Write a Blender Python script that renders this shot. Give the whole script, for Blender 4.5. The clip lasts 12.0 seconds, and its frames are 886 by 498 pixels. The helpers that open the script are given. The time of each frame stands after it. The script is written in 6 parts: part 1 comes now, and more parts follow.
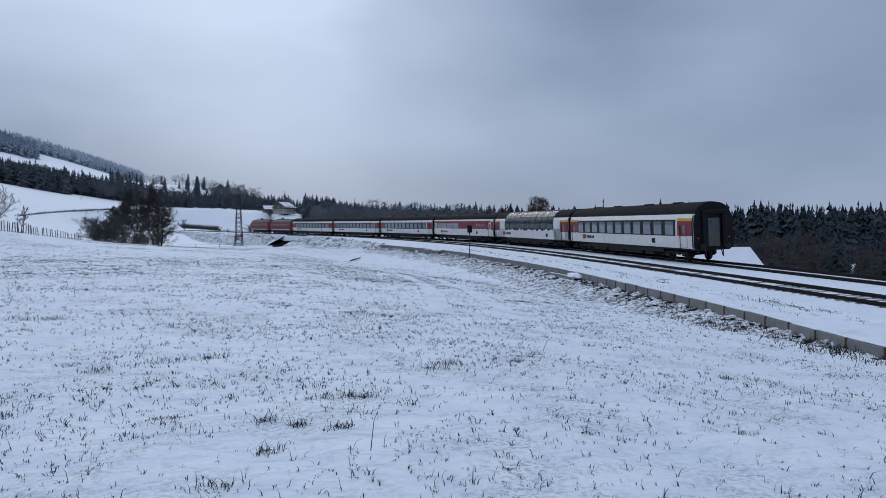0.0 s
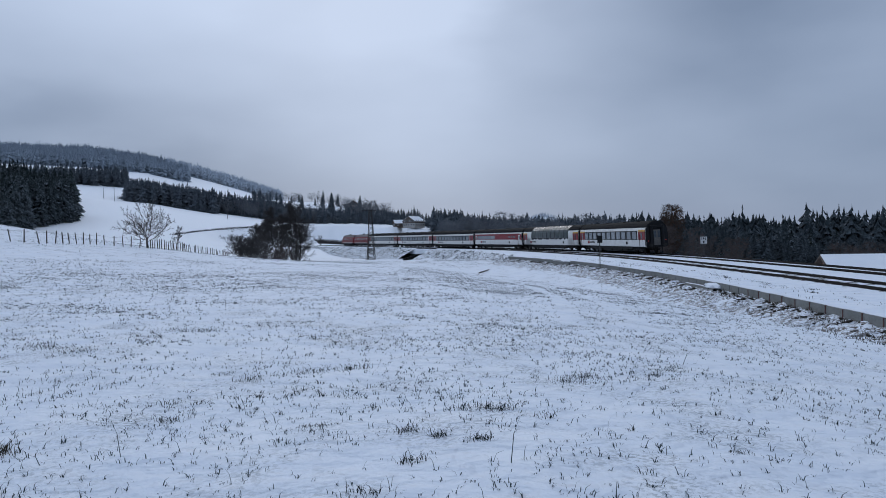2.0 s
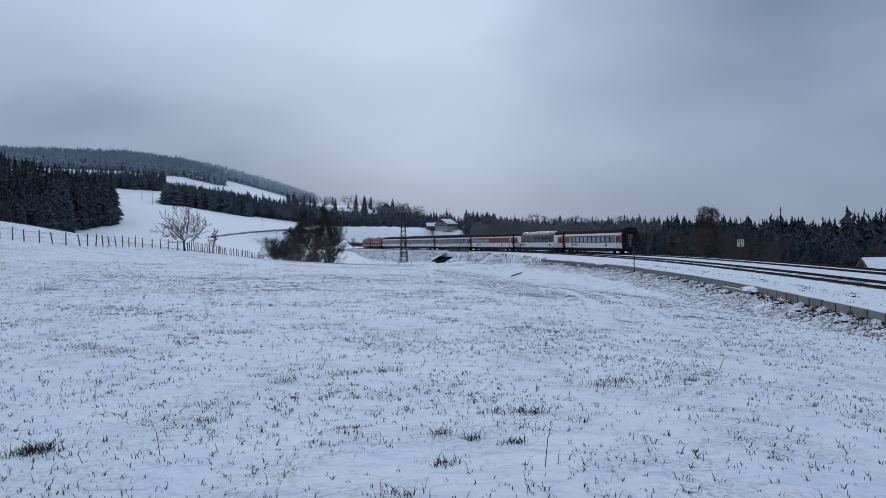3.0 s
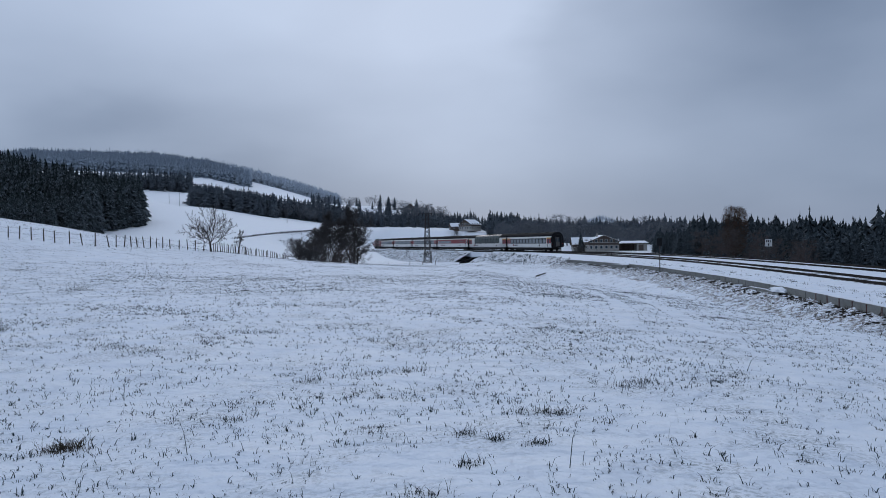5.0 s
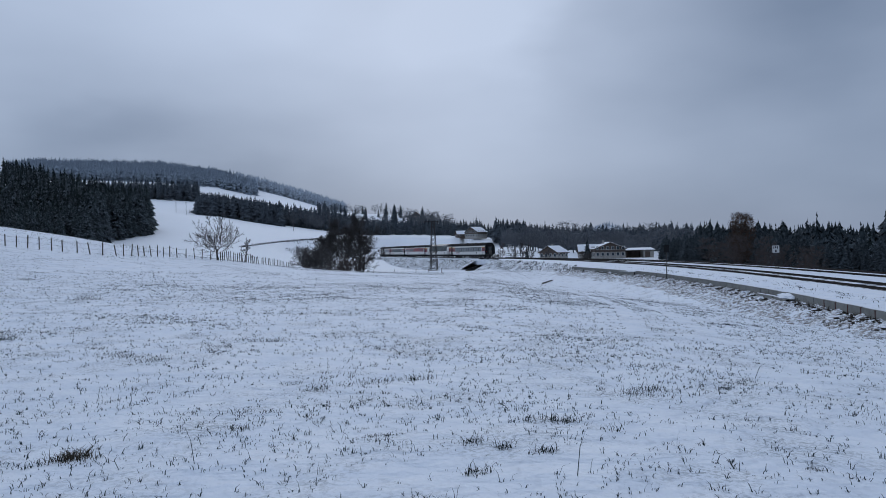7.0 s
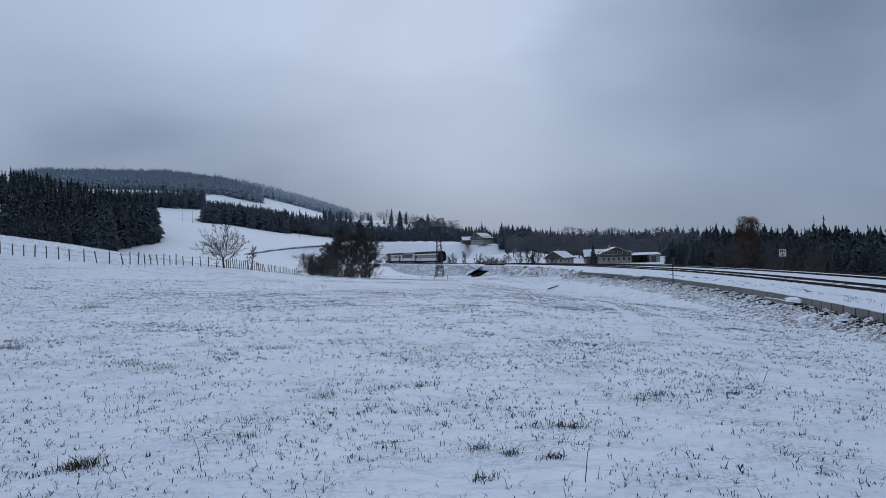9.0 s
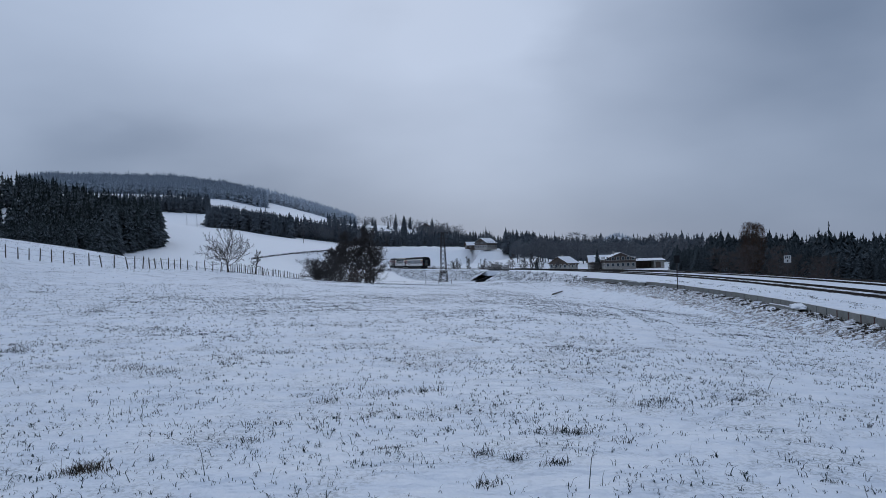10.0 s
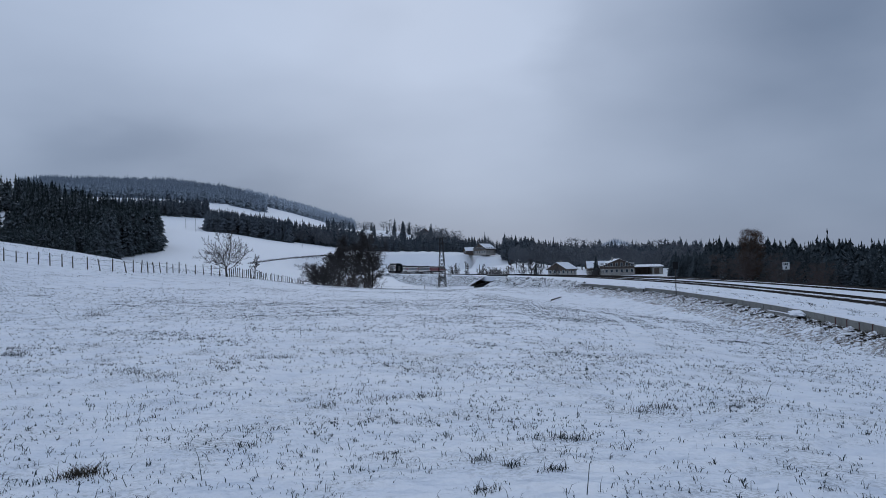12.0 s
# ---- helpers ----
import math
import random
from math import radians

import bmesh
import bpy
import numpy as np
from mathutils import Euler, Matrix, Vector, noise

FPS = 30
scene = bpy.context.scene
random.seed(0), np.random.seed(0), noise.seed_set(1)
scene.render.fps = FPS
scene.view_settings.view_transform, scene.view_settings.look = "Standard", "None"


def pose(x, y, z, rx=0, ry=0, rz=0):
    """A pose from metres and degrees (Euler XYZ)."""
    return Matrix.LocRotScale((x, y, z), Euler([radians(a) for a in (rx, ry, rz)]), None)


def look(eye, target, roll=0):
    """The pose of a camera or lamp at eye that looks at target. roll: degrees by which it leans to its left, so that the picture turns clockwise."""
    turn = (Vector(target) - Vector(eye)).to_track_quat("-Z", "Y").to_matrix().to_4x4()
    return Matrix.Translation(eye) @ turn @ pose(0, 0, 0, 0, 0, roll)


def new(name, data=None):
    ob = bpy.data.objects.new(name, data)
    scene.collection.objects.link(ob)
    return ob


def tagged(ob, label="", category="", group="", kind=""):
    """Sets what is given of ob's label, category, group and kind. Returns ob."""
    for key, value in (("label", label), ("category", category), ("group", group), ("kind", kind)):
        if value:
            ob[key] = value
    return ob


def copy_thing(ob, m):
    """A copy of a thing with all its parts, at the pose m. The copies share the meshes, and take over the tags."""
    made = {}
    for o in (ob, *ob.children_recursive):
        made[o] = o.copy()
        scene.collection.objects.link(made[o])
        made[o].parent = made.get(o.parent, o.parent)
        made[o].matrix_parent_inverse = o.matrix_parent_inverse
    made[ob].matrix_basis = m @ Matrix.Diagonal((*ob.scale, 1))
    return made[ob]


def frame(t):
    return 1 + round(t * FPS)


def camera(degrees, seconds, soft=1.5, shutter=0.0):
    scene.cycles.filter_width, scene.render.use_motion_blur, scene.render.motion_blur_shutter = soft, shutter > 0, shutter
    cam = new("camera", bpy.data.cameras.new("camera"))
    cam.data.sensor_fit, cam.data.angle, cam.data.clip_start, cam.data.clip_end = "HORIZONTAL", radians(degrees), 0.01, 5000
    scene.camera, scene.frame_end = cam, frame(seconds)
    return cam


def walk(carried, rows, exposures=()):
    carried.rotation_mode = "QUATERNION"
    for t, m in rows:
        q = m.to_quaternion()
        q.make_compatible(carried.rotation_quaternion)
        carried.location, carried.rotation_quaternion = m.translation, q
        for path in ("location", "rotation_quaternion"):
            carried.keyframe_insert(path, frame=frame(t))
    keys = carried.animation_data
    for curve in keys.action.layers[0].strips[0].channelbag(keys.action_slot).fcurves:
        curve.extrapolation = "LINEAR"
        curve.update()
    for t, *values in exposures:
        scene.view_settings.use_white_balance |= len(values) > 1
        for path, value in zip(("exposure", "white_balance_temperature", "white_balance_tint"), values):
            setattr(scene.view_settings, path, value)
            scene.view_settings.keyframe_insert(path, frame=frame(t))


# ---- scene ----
# Rail level is z = 0, y points the way the camera looks at the end.
CAM_Z = 2.66
cam = camera(61.0, 12.0, soft=0.88)
walk(cam, [
    (0, pose(0.085, 0.06, CAM_Z - 0.02, 88.09, -0.04, -15.08)),
    (0.5, pose(0.062, 0.045, CAM_Z - 0.013, 88.44, 0.22, -11.59)),
    (1, pose(0.045, 0.038, CAM_Z - 0.01, 88.90, 0.89, -8.90)),
    (1.5, pose(0.026, 0.03, CAM_Z - 0.006, 89.09, 1.13, -6.96)),
    (2, pose(0.011, 0.016, CAM_Z - 0.004, 89.07, 1.08, -5.39)),
    (2.5, pose(0.003, 0.006, CAM_Z - 0.001, 89.13, 1.03, -4.02)),
    (3, pose(0, 0, CAM_Z, 89.33, 1.09, -2.92)),
    (3.5, pose(0, 0, CAM_Z, 89.39, 1.07, -2.07)),
    (5.5, pose(0, 0, CAM_Z, 89.40, 1.25, -1.00)),
    (6, pose(0, 0, CAM_Z, 89.52, 1.31, -0.87)),
    (6.5, pose(0, 0, CAM_Z, 89.79, 1.40, -0.74)),
    (7, pose(0, 0, CAM_Z, 89.99, 1.44, -0.64)),
    (9, pose(0, 0, CAM_Z, 90.47, 1.84, -0.21)),
    (9.5, pose(0, 0, CAM_Z, 90.70, 1.78, -0.00)),
    (10, pose(0, 0, CAM_Z, 90.87, 1.66, 0.10)),
    (10.5, pose(0, 0, CAM_Z, 90.97, 1.72, 0.10)),
    (11, pose(0, 0, CAM_Z, 91.06, 1.68, 0.00)),
    (11.5, pose(0, 0, CAM_Z, 91.15, 1.55, -0.02)),
    (12, pose(0, 0, CAM_Z, 91.27, 1.40, 0.00)),
], exposures=[(0, -0.22), (1.5, -0.27), (3.5, -0.34), (7, -0.42), (12, -0.5)])

# ---- light: an overcast winter sky ----
world = bpy.data.worlds.new("overcast")
scene.world = world
world.use_nodes = True
SUN_DIR = Vector((-0.03, 0.88, 0.40)).normalized()

CLOUDS = [(4.0, 17.5, 8.0, 4.5, 0.22), (-14.0, 17.5, 9.0, 4.0, 0.14), (-1.0, 9.0, 9.0, 4.5, 0.10), (22.0, 6.0, 9.0, 3.0, 0.06), (18.0, 15.0, 8.0, 7.0, -0.06), (36.0, 11.5, 7.0, 4.0, 0.12), (-20.0, 7.8, 9.0, 2.6, -0.24), (-24.0, 11.5, 10.0, 3.0, 0.05), (16.0, 3.0, 10.0, 2.0, -0.05)]


def build_sky():
    nt = world.node_tree
    nt.nodes.clear()
    N, Lk = nt.nodes.new, nt.links.new
    out, bg = N("ShaderNodeOutputWorld"), N("ShaderNodeBackground")
    bg.inputs["Strength"].default_value = 1.0
    sky = N("ShaderNodeTexSky")
    sky.sky_type, sky.sun_disc = "NISHITA", False
    sky.sun_elevation, sky.sun_rotation = math.asin(SUN_DIR.z), math.atan2(SUN_DIR.x, SUN_DIR.y)
    skys = N("ShaderNodeVectorMath"); skys.operation = "SCALE"; skys.inputs["Scale"].default_value = 0.06
    Lk(sky.outputs[0], skys.inputs[0])
    tc = N("ShaderNodeTexCoord")
    sep = N("ShaderNodeSeparateXYZ"); Lk(tc.outputs["Generated"], sep.inputs[0])
    # cloud sheets, flattened towards the horizon
    mp = N("ShaderNodeMapping"); mp.inputs["Scale"].default_value = (1.0, 1.0, 2.3)
    mp.inputs["Location"].default_value = (0.35, 0.2, 0.1)
    Lk(tc.outputs["Generated"], mp.inputs["Vector"])
    n1 = N("ShaderNodeTexNoise"); n1.inputs["Scale"].default_value = 1.7; n1.inputs["Detail"].default_value = 5; n1.inputs["Roughness"].default_value = 0.42
    Lk(mp.outputs[0], n1.inputs["Vector"])
    dot = N("ShaderNodeVectorMath"); dot.operation = "DOT_PRODUCT"; dot.inputs[1].default_value = SUN_DIR
    Lk(tc.outputs["Generated"], dot.inputs[0])
    glow = N("ShaderNodeMapRange"); glow.interpolation_type = "SMOOTHSTEP"; glow.inputs["From Min"].default_value = 0.86; glow.inputs["From Max"].default_value = 1.0
    glow.inputs["To Min"].default_value = 0.0; glow.inputs["To Max"].default_value = 0.36; Lk(dot.outputs["Value"], glow.inputs["Value"])
    cl = N("ShaderNodeMapRange"); cl.inputs["From Min"].default_value = 0.3; cl.inputs["From Max"].default_value = 0.7
    cl.inputs["To Min"].default_value = 0.0; cl.inputs["To Max"].default_value = 0.52; Lk(n1.outputs["Fac"], cl.inputs["Value"])
    add = N("ShaderNodeMath"); add.operation = "ADD"; Lk(cl.outputs[0], add.inputs[0]); Lk(glow.outputs[0], add.inputs[1])
    el = N("ShaderNodeMapRange"); el.inputs["From Min"].default_value = 0.05; el.inputs["From Max"].default_value = 0.8
    el.inputs["To Min"].default_value = 0.0; el.inputs["To Max"].default_value = 0.5; Lk(sep.outputs["Z"], el.inputs["Value"])
    add2 = N("ShaderNodeMath"); add2.operation = "ADD"; Lk(add.outputs[0], add2.inputs[0]); Lk(el.outputs[0], add2.inputs[1])
    # the larger clouds: bearing and height in degrees, half widths, and how much lighter or darker
    wn = N("ShaderNodeTexNoise"); wn.inputs["Scale"].default_value = 3.2; wn.inputs["Detail"].default_value = 4; wn.inputs["Roughness"].default_value = 0.5
    Lk(mp.outputs[0], wn.inputs["Vector"])

    def op(kind, a, b, clamp=False):
        k = N("ShaderNodeMath"); k.operation = kind; k.use_clamp = clamp
        for i, v in enumerate((a, b)):
            if isinstance(v, (int, float)):
                k.inputs[i].default_value = v
            else:
                Lk(v, k.inputs[i])
        return k.outputs[0]
    wob = op("SUBTRACT", wn.outputs["Fac"], 0.5)
    bearing = op("ADD", op("ARCTAN2", sep.outputs["X"], sep.outputs["Y"]), op("MULTIPLY", wob, 0.30))
    lift = op("ADD", op("ARCSINE", sep.outputs["Z"], 0.0), op("MULTIPLY", wob, -0.14))
    total = add2.outputs[0]
    for az, h, wa, wh, amount in CLOUDS:
        u, v = op("DIVIDE", op("SUBTRACT", bearing, radians(az)), radians(wa)), op("DIVIDE", op("SUBTRACT", lift, radians(h)), radians(wh))
        q = op("ADD", op("MULTIPLY", u, u), op("MULTIPLY", v, v))
        total = op("ADD", total, op("MULTIPLY", op("POWER", 2.718, op("MULTIPLY", q, -1.0)), amount))
    # the torn right edge of the bright sheet
    edge = N("ShaderNodeMapRange"); edge.interpolation_type = "SMOOTHSTEP"; edge.inputs["From Min"].default_value = radians(6.0); edge.inputs["From Max"].default_value = radians(10.5)
    edge.inputs["To Min"].default_value = 0.09; edge.inputs["To Max"].default_value = -0.04; Lk(bearing, edge.inputs["Value"])
    high = N("ShaderNodeMapRange"); high.interpolation_type = "SMOOTHSTEP"; high.inputs["From Min"].default_value = radians(8); high.inputs["From Max"].default_value = radians(17); Lk(lift, high.inputs["Value"])
    total = op("ADD", total, op("MULTIPLY", edge.outputs[0], high.outputs[0]), True)
    ramp = N("ShaderNodeValToRGB")
    ramp.color_ramp.elements[0].color = (0.195, 0.272, 0.42, 1)
    ramp.color_ramp.elements[1].color = (0.675, 0.81, 1.06, 1)
    Lk(total, ramp.inputs[0])
    mix = N("ShaderNodeMix"); mix.data_type = "RGBA"; mix.inputs["Factor"].default_value = 0.94
    Lk(skys.outputs[0], mix.inputs["A"]); Lk(ramp.outputs[0], mix.inputs["B"])
    Lk(mix.outputs["Result"], bg.inputs["Color"]); Lk(bg.outputs[0], out.inputs[0])


build_sky()
lamp = bpy.data.lights.new("sun", "SUN")
lamp.energy, lamp.angle, lamp.color = 0.5, radians(35), (1.0, 0.97, 0.94)
sun = new("sun", lamp)
sun.matrix_world = look(SUN_DIR * 50, (0, 0, 0))


# ---- materials ----
def surf(name, c1, c2, scale=4.0, rough=0.7, metal=0.0, bump=0.15, space="Object", fine=9.0, dirt=None, rnd=0.0, spec=0.5):
    """Two tones in large and fine noise, with relief. dirt: a third colour in sparse stains."""
    m = bpy.data.materials.new(name)
    m.use_nodes = True
    nt = m.node_tree
    N, Lk = nt.nodes.new, nt.links.new
    b = nt.nodes["Principled BSDF"]
    b.inputs["Roughness"].default_value, b.inputs["Metallic"].default_value = rough, metal
    b.inputs["Specular IOR Level"].default_value = spec
    if space == "Object":
        vec = N("ShaderNodeTexCoord").outputs["Object"]
    else:
        vec = N("ShaderNodeNewGeometry").outputs["Position"]
    a = N("ShaderNodeTexNoise"); a.inputs["Scale"].default_value = scale; a.inputs["Detail"].default_value = 4; Lk(vec, a.inputs["Vector"])
    f = N("ShaderNodeTexNoise"); f.inputs["Scale"].default_value = scale * fine; f.inputs["Detail"].default_value = 3; Lk(vec, f.inputs["Vector"])
    mx = N("ShaderNodeMath"); mx.operation = "MULTIPLY_ADD"; mx.inputs[1].default_value = 0.45; Lk(f.outputs[0], mx.inputs[0])
    sc = N("ShaderNodeMath"); sc.operation = "MULTIPLY"; sc.inputs[1].default_value = 0.55; Lk(a.outputs[0], sc.inputs[0]); Lk(sc.outputs[0], mx.inputs[2])
    r = N("ShaderNodeMapRange"); r.inputs["From Min"].default_value = 0.33; r.inputs["From Max"].default_value = 0.67; Lk(mx.outputs[0], r.inputs["Value"])
    fac = r.outputs[0]
    if rnd:
        oi = N("ShaderNodeObjectInfo")
        ad = N("ShaderNodeMath"); ad.operation = "MULTIPLY_ADD"; ad.inputs[1].default_value = rnd; ad.use_clamp = True
        Lk(oi.outputs["Random"], ad.inputs[0]); Lk(fac, ad.inputs[2]); fac = ad.outputs[0]
    c = N("ShaderNodeMix"); c.data_type = "RGBA"; c.inputs["A"].default_value = (*c1, 1); c.inputs["B"].default_value = (*c2, 1); Lk(fac, c.inputs["Factor"])
    col = c.outputs["Result"]
    if dirt:
        d = N("ShaderNodeTexNoise"); d.inputs["Scale"].default_value = scale * 2.3; d.inputs["Detail"].default_value = 6; Lk(vec, d.inputs["Vector"])
        dr = N("ShaderNodeMapRange"); dr.inputs["From Min"].default_value = 0.55; dr.inputs["From Max"].default_value = 0.75; dr.inputs["To Max"].default_value = 0.8; Lk(d.outputs[0], dr.inputs["Value"])
        c2n = N("ShaderNodeMix"); c2n.data_type = "RGBA"; c2n.inputs["B"].default_value = (*dirt, 1); Lk(col, c2n.inputs["A"]); Lk(dr.outputs[0], c2n.inputs["Factor"]); col = c2n.outputs["Result"]
    Lk(col, b.inputs["Base Color"])
    if bump:
        bp = N("ShaderNodeBump"); bp.inputs["Strength"].default_value = bump; bp.inputs["Distance"].default_value = 0.05; Lk(mx.outputs[0], bp.inputs["Height"]); Lk(bp.outputs[0], b.inputs["Normal"])
    return m


def snow_ground(name, patch_lo, patch_hi, grass1=(0.05, 0.07, 0.08), grass2=(0.1, 0.125, 0.13), patch_scale=0.35, bump=0.5, cover=0.25, fleck=0.46, fine=21.0, snow1=(0.78, 0.835, 0.915), snow2=(0.875, 0.91, 0.96)):
    """Thin snow through which short grass shows in patches of several sizes."""
    m = bpy.data.materials.new(name)
    m.use_nodes = True
    nt = m.node_tree
    N, Lk = nt.nodes.new, nt.links.new
    b = nt.nodes["Principled BSDF"]
    b.inputs["Roughness"].default_value = 0.75
    vec = N("ShaderNodeNewGeometry").outputs["Position"]

    def nz(scale, detail, rough=0.55):
        n = N("ShaderNodeTexNoise"); n.inputs["Scale"].default_value = scale; n.inputs["Detail"].default_value = detail; n.inputs["Roughness"].default_value = rough
        Lk(vec, n.inputs["Vector"]); return n.outputs[0]

    def rng(v, lo, hi, a=0.0, c=1.0):
        r = N("ShaderNodeMapRange"); r.inputs["From Min"].default_value = lo; r.inputs["From Max"].default_value = hi
        r.inputs["To Min"].default_value = a; r.inputs["To Max"].default_value = c; Lk(v, r.inputs["Value"]); return r.outputs[0]

    def mul(x, y):
        k = N("ShaderNodeMath"); k.operation = "MULTIPLY"; Lk(x, k.inputs[0]); Lk(y, k.inputs[1]); return k.outputs[0]
    big, mid, small = nz(patch_scale * 0.25, 3), nz(patch_scale * 2.2, 5, 0.65), nz(fine, 6, 0.72)
    mask = mul(mul(rng(big, 0.35, 0.62, cover, 1.0), rng(mid, patch_lo, patch_hi)), rng(small, fleck + 0.02, fleck + 0.11))
    snow = N("ShaderNodeMix"); snow.data_type = "RGBA"; snow.inputs["A"].default_value = (*snow1, 1); snow.inputs["B"].default_value = (*snow2, 1)
    Lk(rng(nz(1.3, 4), 0.35, 0.65), snow.inputs["Factor"])
    gr = N("ShaderNodeMix"); gr.data_type = "RGBA"; gr.inputs["A"].default_value = (*grass1, 1); gr.inputs["B"].default_value = (*grass2, 1); Lk(rng(nz(3.0, 3), 0.4, 0.6), gr.inputs["Factor"])
    c = N("ShaderNodeMix"); c.data_type = "RGBA"; Lk(mask, c.inputs["Factor"]); Lk(snow.outputs["Result"], c.inputs["A"]); Lk(gr.outputs["Result"], c.inputs["B"])
    Lk(c.outputs["Result"], b.inputs["Base Color"])
    b1 = N("ShaderNodeBump"); b1.inputs["Strength"].default_value = min(1.0, bump * 1.6); b1.inputs["Distance"].default_value = 0.17; Lk(nz(2.4, 4, 0.45), b1.inputs["Height"])
    b2 = N("ShaderNodeBump"); b2.inputs["Strength"].default_value = min(1.0, bump * 1.4); b2.inputs["Distance"].default_value = 0.05; Lk(nz(7.5, 3, 0.45), b2.inputs["Height"]); Lk(b1.outputs[0], b2.inputs["Normal"])
    Lk(b2.outputs[0], b.inputs["Normal"])
    return m


def needles(name, c1, c2, frost, amount, scale=0.35):
    """Conifer foliage dusted with snow on its upper sides."""
    m = bpy.data.materials.new(name)
    m.use_nodes = True
    nt = m.node_tree
    N, Lk = nt.nodes.new, nt.links.new
    b = nt.nodes["Principled BSDF"]
    b.inputs["Roughness"].default_value = 0.85
    b.inputs["Specular IOR Level"].default_value = 0.15
    g = N("ShaderNodeNewGeometry")
    isl = N("ShaderNodeMix"); isl.data_type = "RGBA"; isl.inputs["A"].default_value = (*c1, 1); isl.inputs["B"].default_value = (*c2, 1)
    n = N("ShaderNodeTexNoise"); n.inputs["Scale"].default_value = scale; n.inputs["Detail"].default_value = 4; Lk(g.outputs["Position"], n.inputs["Vector"])
    r = N("ShaderNodeMapRange"); r.inputs["From Min"].default_value = 0.35; r.inputs["From Max"].default_value = 0.65; Lk(n.outputs[0], r.inputs["Value"]); Lk(r.outputs[0], isl.inputs["Factor"])
    s = N("ShaderNodeSeparateXYZ"); Lk(g.outputs["Normal"], s.inputs[0])
    up = N("ShaderNodeMapRange"); up.inputs["From Min"].default_value = 0.35; up.inputs["From Max"].default_value = 0.95; up.inputs["To Max"].default_value = amount; Lk(s.outputs["Z"], up.inputs["Value"])
    n2 = N("ShaderNodeTexNoise"); n2.inputs["Scale"].default_value = 2.4; n2.inputs["Detail"].default_value = 3; Lk(g.outputs["Position"], n2.inputs["Vector"])
    r2 = N("ShaderNodeMapRange"); r2.inputs["From Min"].default_value = 0.42; r2.inputs["From Max"].default_value = 0.62; Lk(n2.outputs[0], r2.inputs["Value"])
    k = N("ShaderNodeMath"); k.operation = "MULTIPLY"; Lk(up.outputs[0], k.inputs[0]); Lk(r2.outputs[0], k.inputs[1])
    c = N("ShaderNodeMix"); c.data_type = "RGBA"; c.inputs["B"].default_value = (*frost, 1); Lk(k.outputs[0], c.inputs["Factor"]); Lk(isl.outputs["Result"], c.inputs["A"])
    Lk(c.outputs["Result"], b.inputs["Base Color"])
    return m


def glowing(name, col, strength):
    m = bpy.data.materials.new(name)
    m.use_nodes = True
    b = m.node_tree.nodes["Principled BSDF"]
    b.inputs["Base Color"].default_value = (*col, 1)
    b.inputs["Emission Color"].default_value, b.inputs["Emission Strength"].default_value = (*col, 1), strength
    return m


M_MEADOW = snow_ground("meadow_snow", 0.48, 0.68, bump=0.62)
M_FIELD = snow_ground("field_snow", 0.62, 0.8, bump=0.3, cover=0.1, snow1=(0.86, 0.9, 0.955), snow2=(0.93, 0.95, 0.975))
M_BED = snow_ground("trackbed_snow", 0.56, 0.74, (0.06, 0.055, 0.05), (0.14, 0.12, 0.1), 0.5, 0.4)
M_BANK = snow_ground("bank_snow", 0.40, 0.60, (0.05, 0.044, 0.032), (0.13, 0.1, 0.065), 0.9, 1.0, 0.35, 0.44, 6.0)
M_STRIP = snow_ground("strip_snow", 0.30, 0.52, (0.04, 0.032, 0.024), (0.14, 0.1, 0.07), 1.6, 1.0, 0.8, 0.43, 5.0)
M_SNOW = surf("roof_snow", (0.80, 0.84, 0.9), (0.9, 0.92, 0.95), 0.8, 0.7, bump=0.3)
M_SPRUCE = needles("spruce_needles", (0.007, 0.014, 0.015), (0.017, 0.028, 0.027), (0.5, 0.57, 0.64), 0.62)
# far spruces: distance haze is put into these two pale blue-grey base colours
M_SPRUCE_FAR = needles("spruce_far_haze", (0.245, 0.295, 0.355), (0.28, 0.335, 0.395), (0.36, 0.42, 0.48), 0.3, 0.02)
M_SPRUCE_HAZE = needles("spruce_haze", (0.42, 0.48, 0.55), (0.48, 0.54, 0.61), (0.55, 0.61, 0.67), 0.4, 0.02)
# mid-distance spruces: base colour lightened and blued to carry the valley haze
M_SPRUCE_MID = needles("spruce_mid_haze", (0.05, 0.065, 0.08), (0.078, 0.094, 0.11), (0.5, 0.56, 0.62), 0.3, 0.1)
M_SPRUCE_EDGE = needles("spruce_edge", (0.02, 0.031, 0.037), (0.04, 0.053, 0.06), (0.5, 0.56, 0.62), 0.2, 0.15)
# bare far trees: the bluish grey base stands for haze, frost only on top
M_BARE_WOOD = needles("bare_wood", (0.11, 0.12, 0.135), (0.16, 0.17, 0.185), (0.5, 0.53, 0.56), 0.3, 0.1)
M_BARK = surf("bark", (0.03, 0.026, 0.024), (0.065, 0.057, 0.051), 3.0, 0.9, bump=0.5, spec=0.12)
M_TWIG = surf("twigs", (0.06, 0.057, 0.057), (0.105, 0.098, 0.095), 2.0, 0.9, bump=0, spec=0.12)
M_BROWN_LEAF = surf("brown_leaves", (0.05, 0.034, 0.027), (0.095, 0.062, 0.045), 0.6, 0.9, bump=0, spec=0.12)
M_RUST_TWIG = surf("reddish_twigs", (0.068, 0.056, 0.053), (0.11, 0.09, 0.083), 1.0, 0.9, bump=0, spec=0.12)
M_GRASS = surf("dry_grass", (0.018, 0.033, 0.038), (0.05, 0.078, 0.083), 3.0, 0.9, bump=0, space="World", spec=0.12)
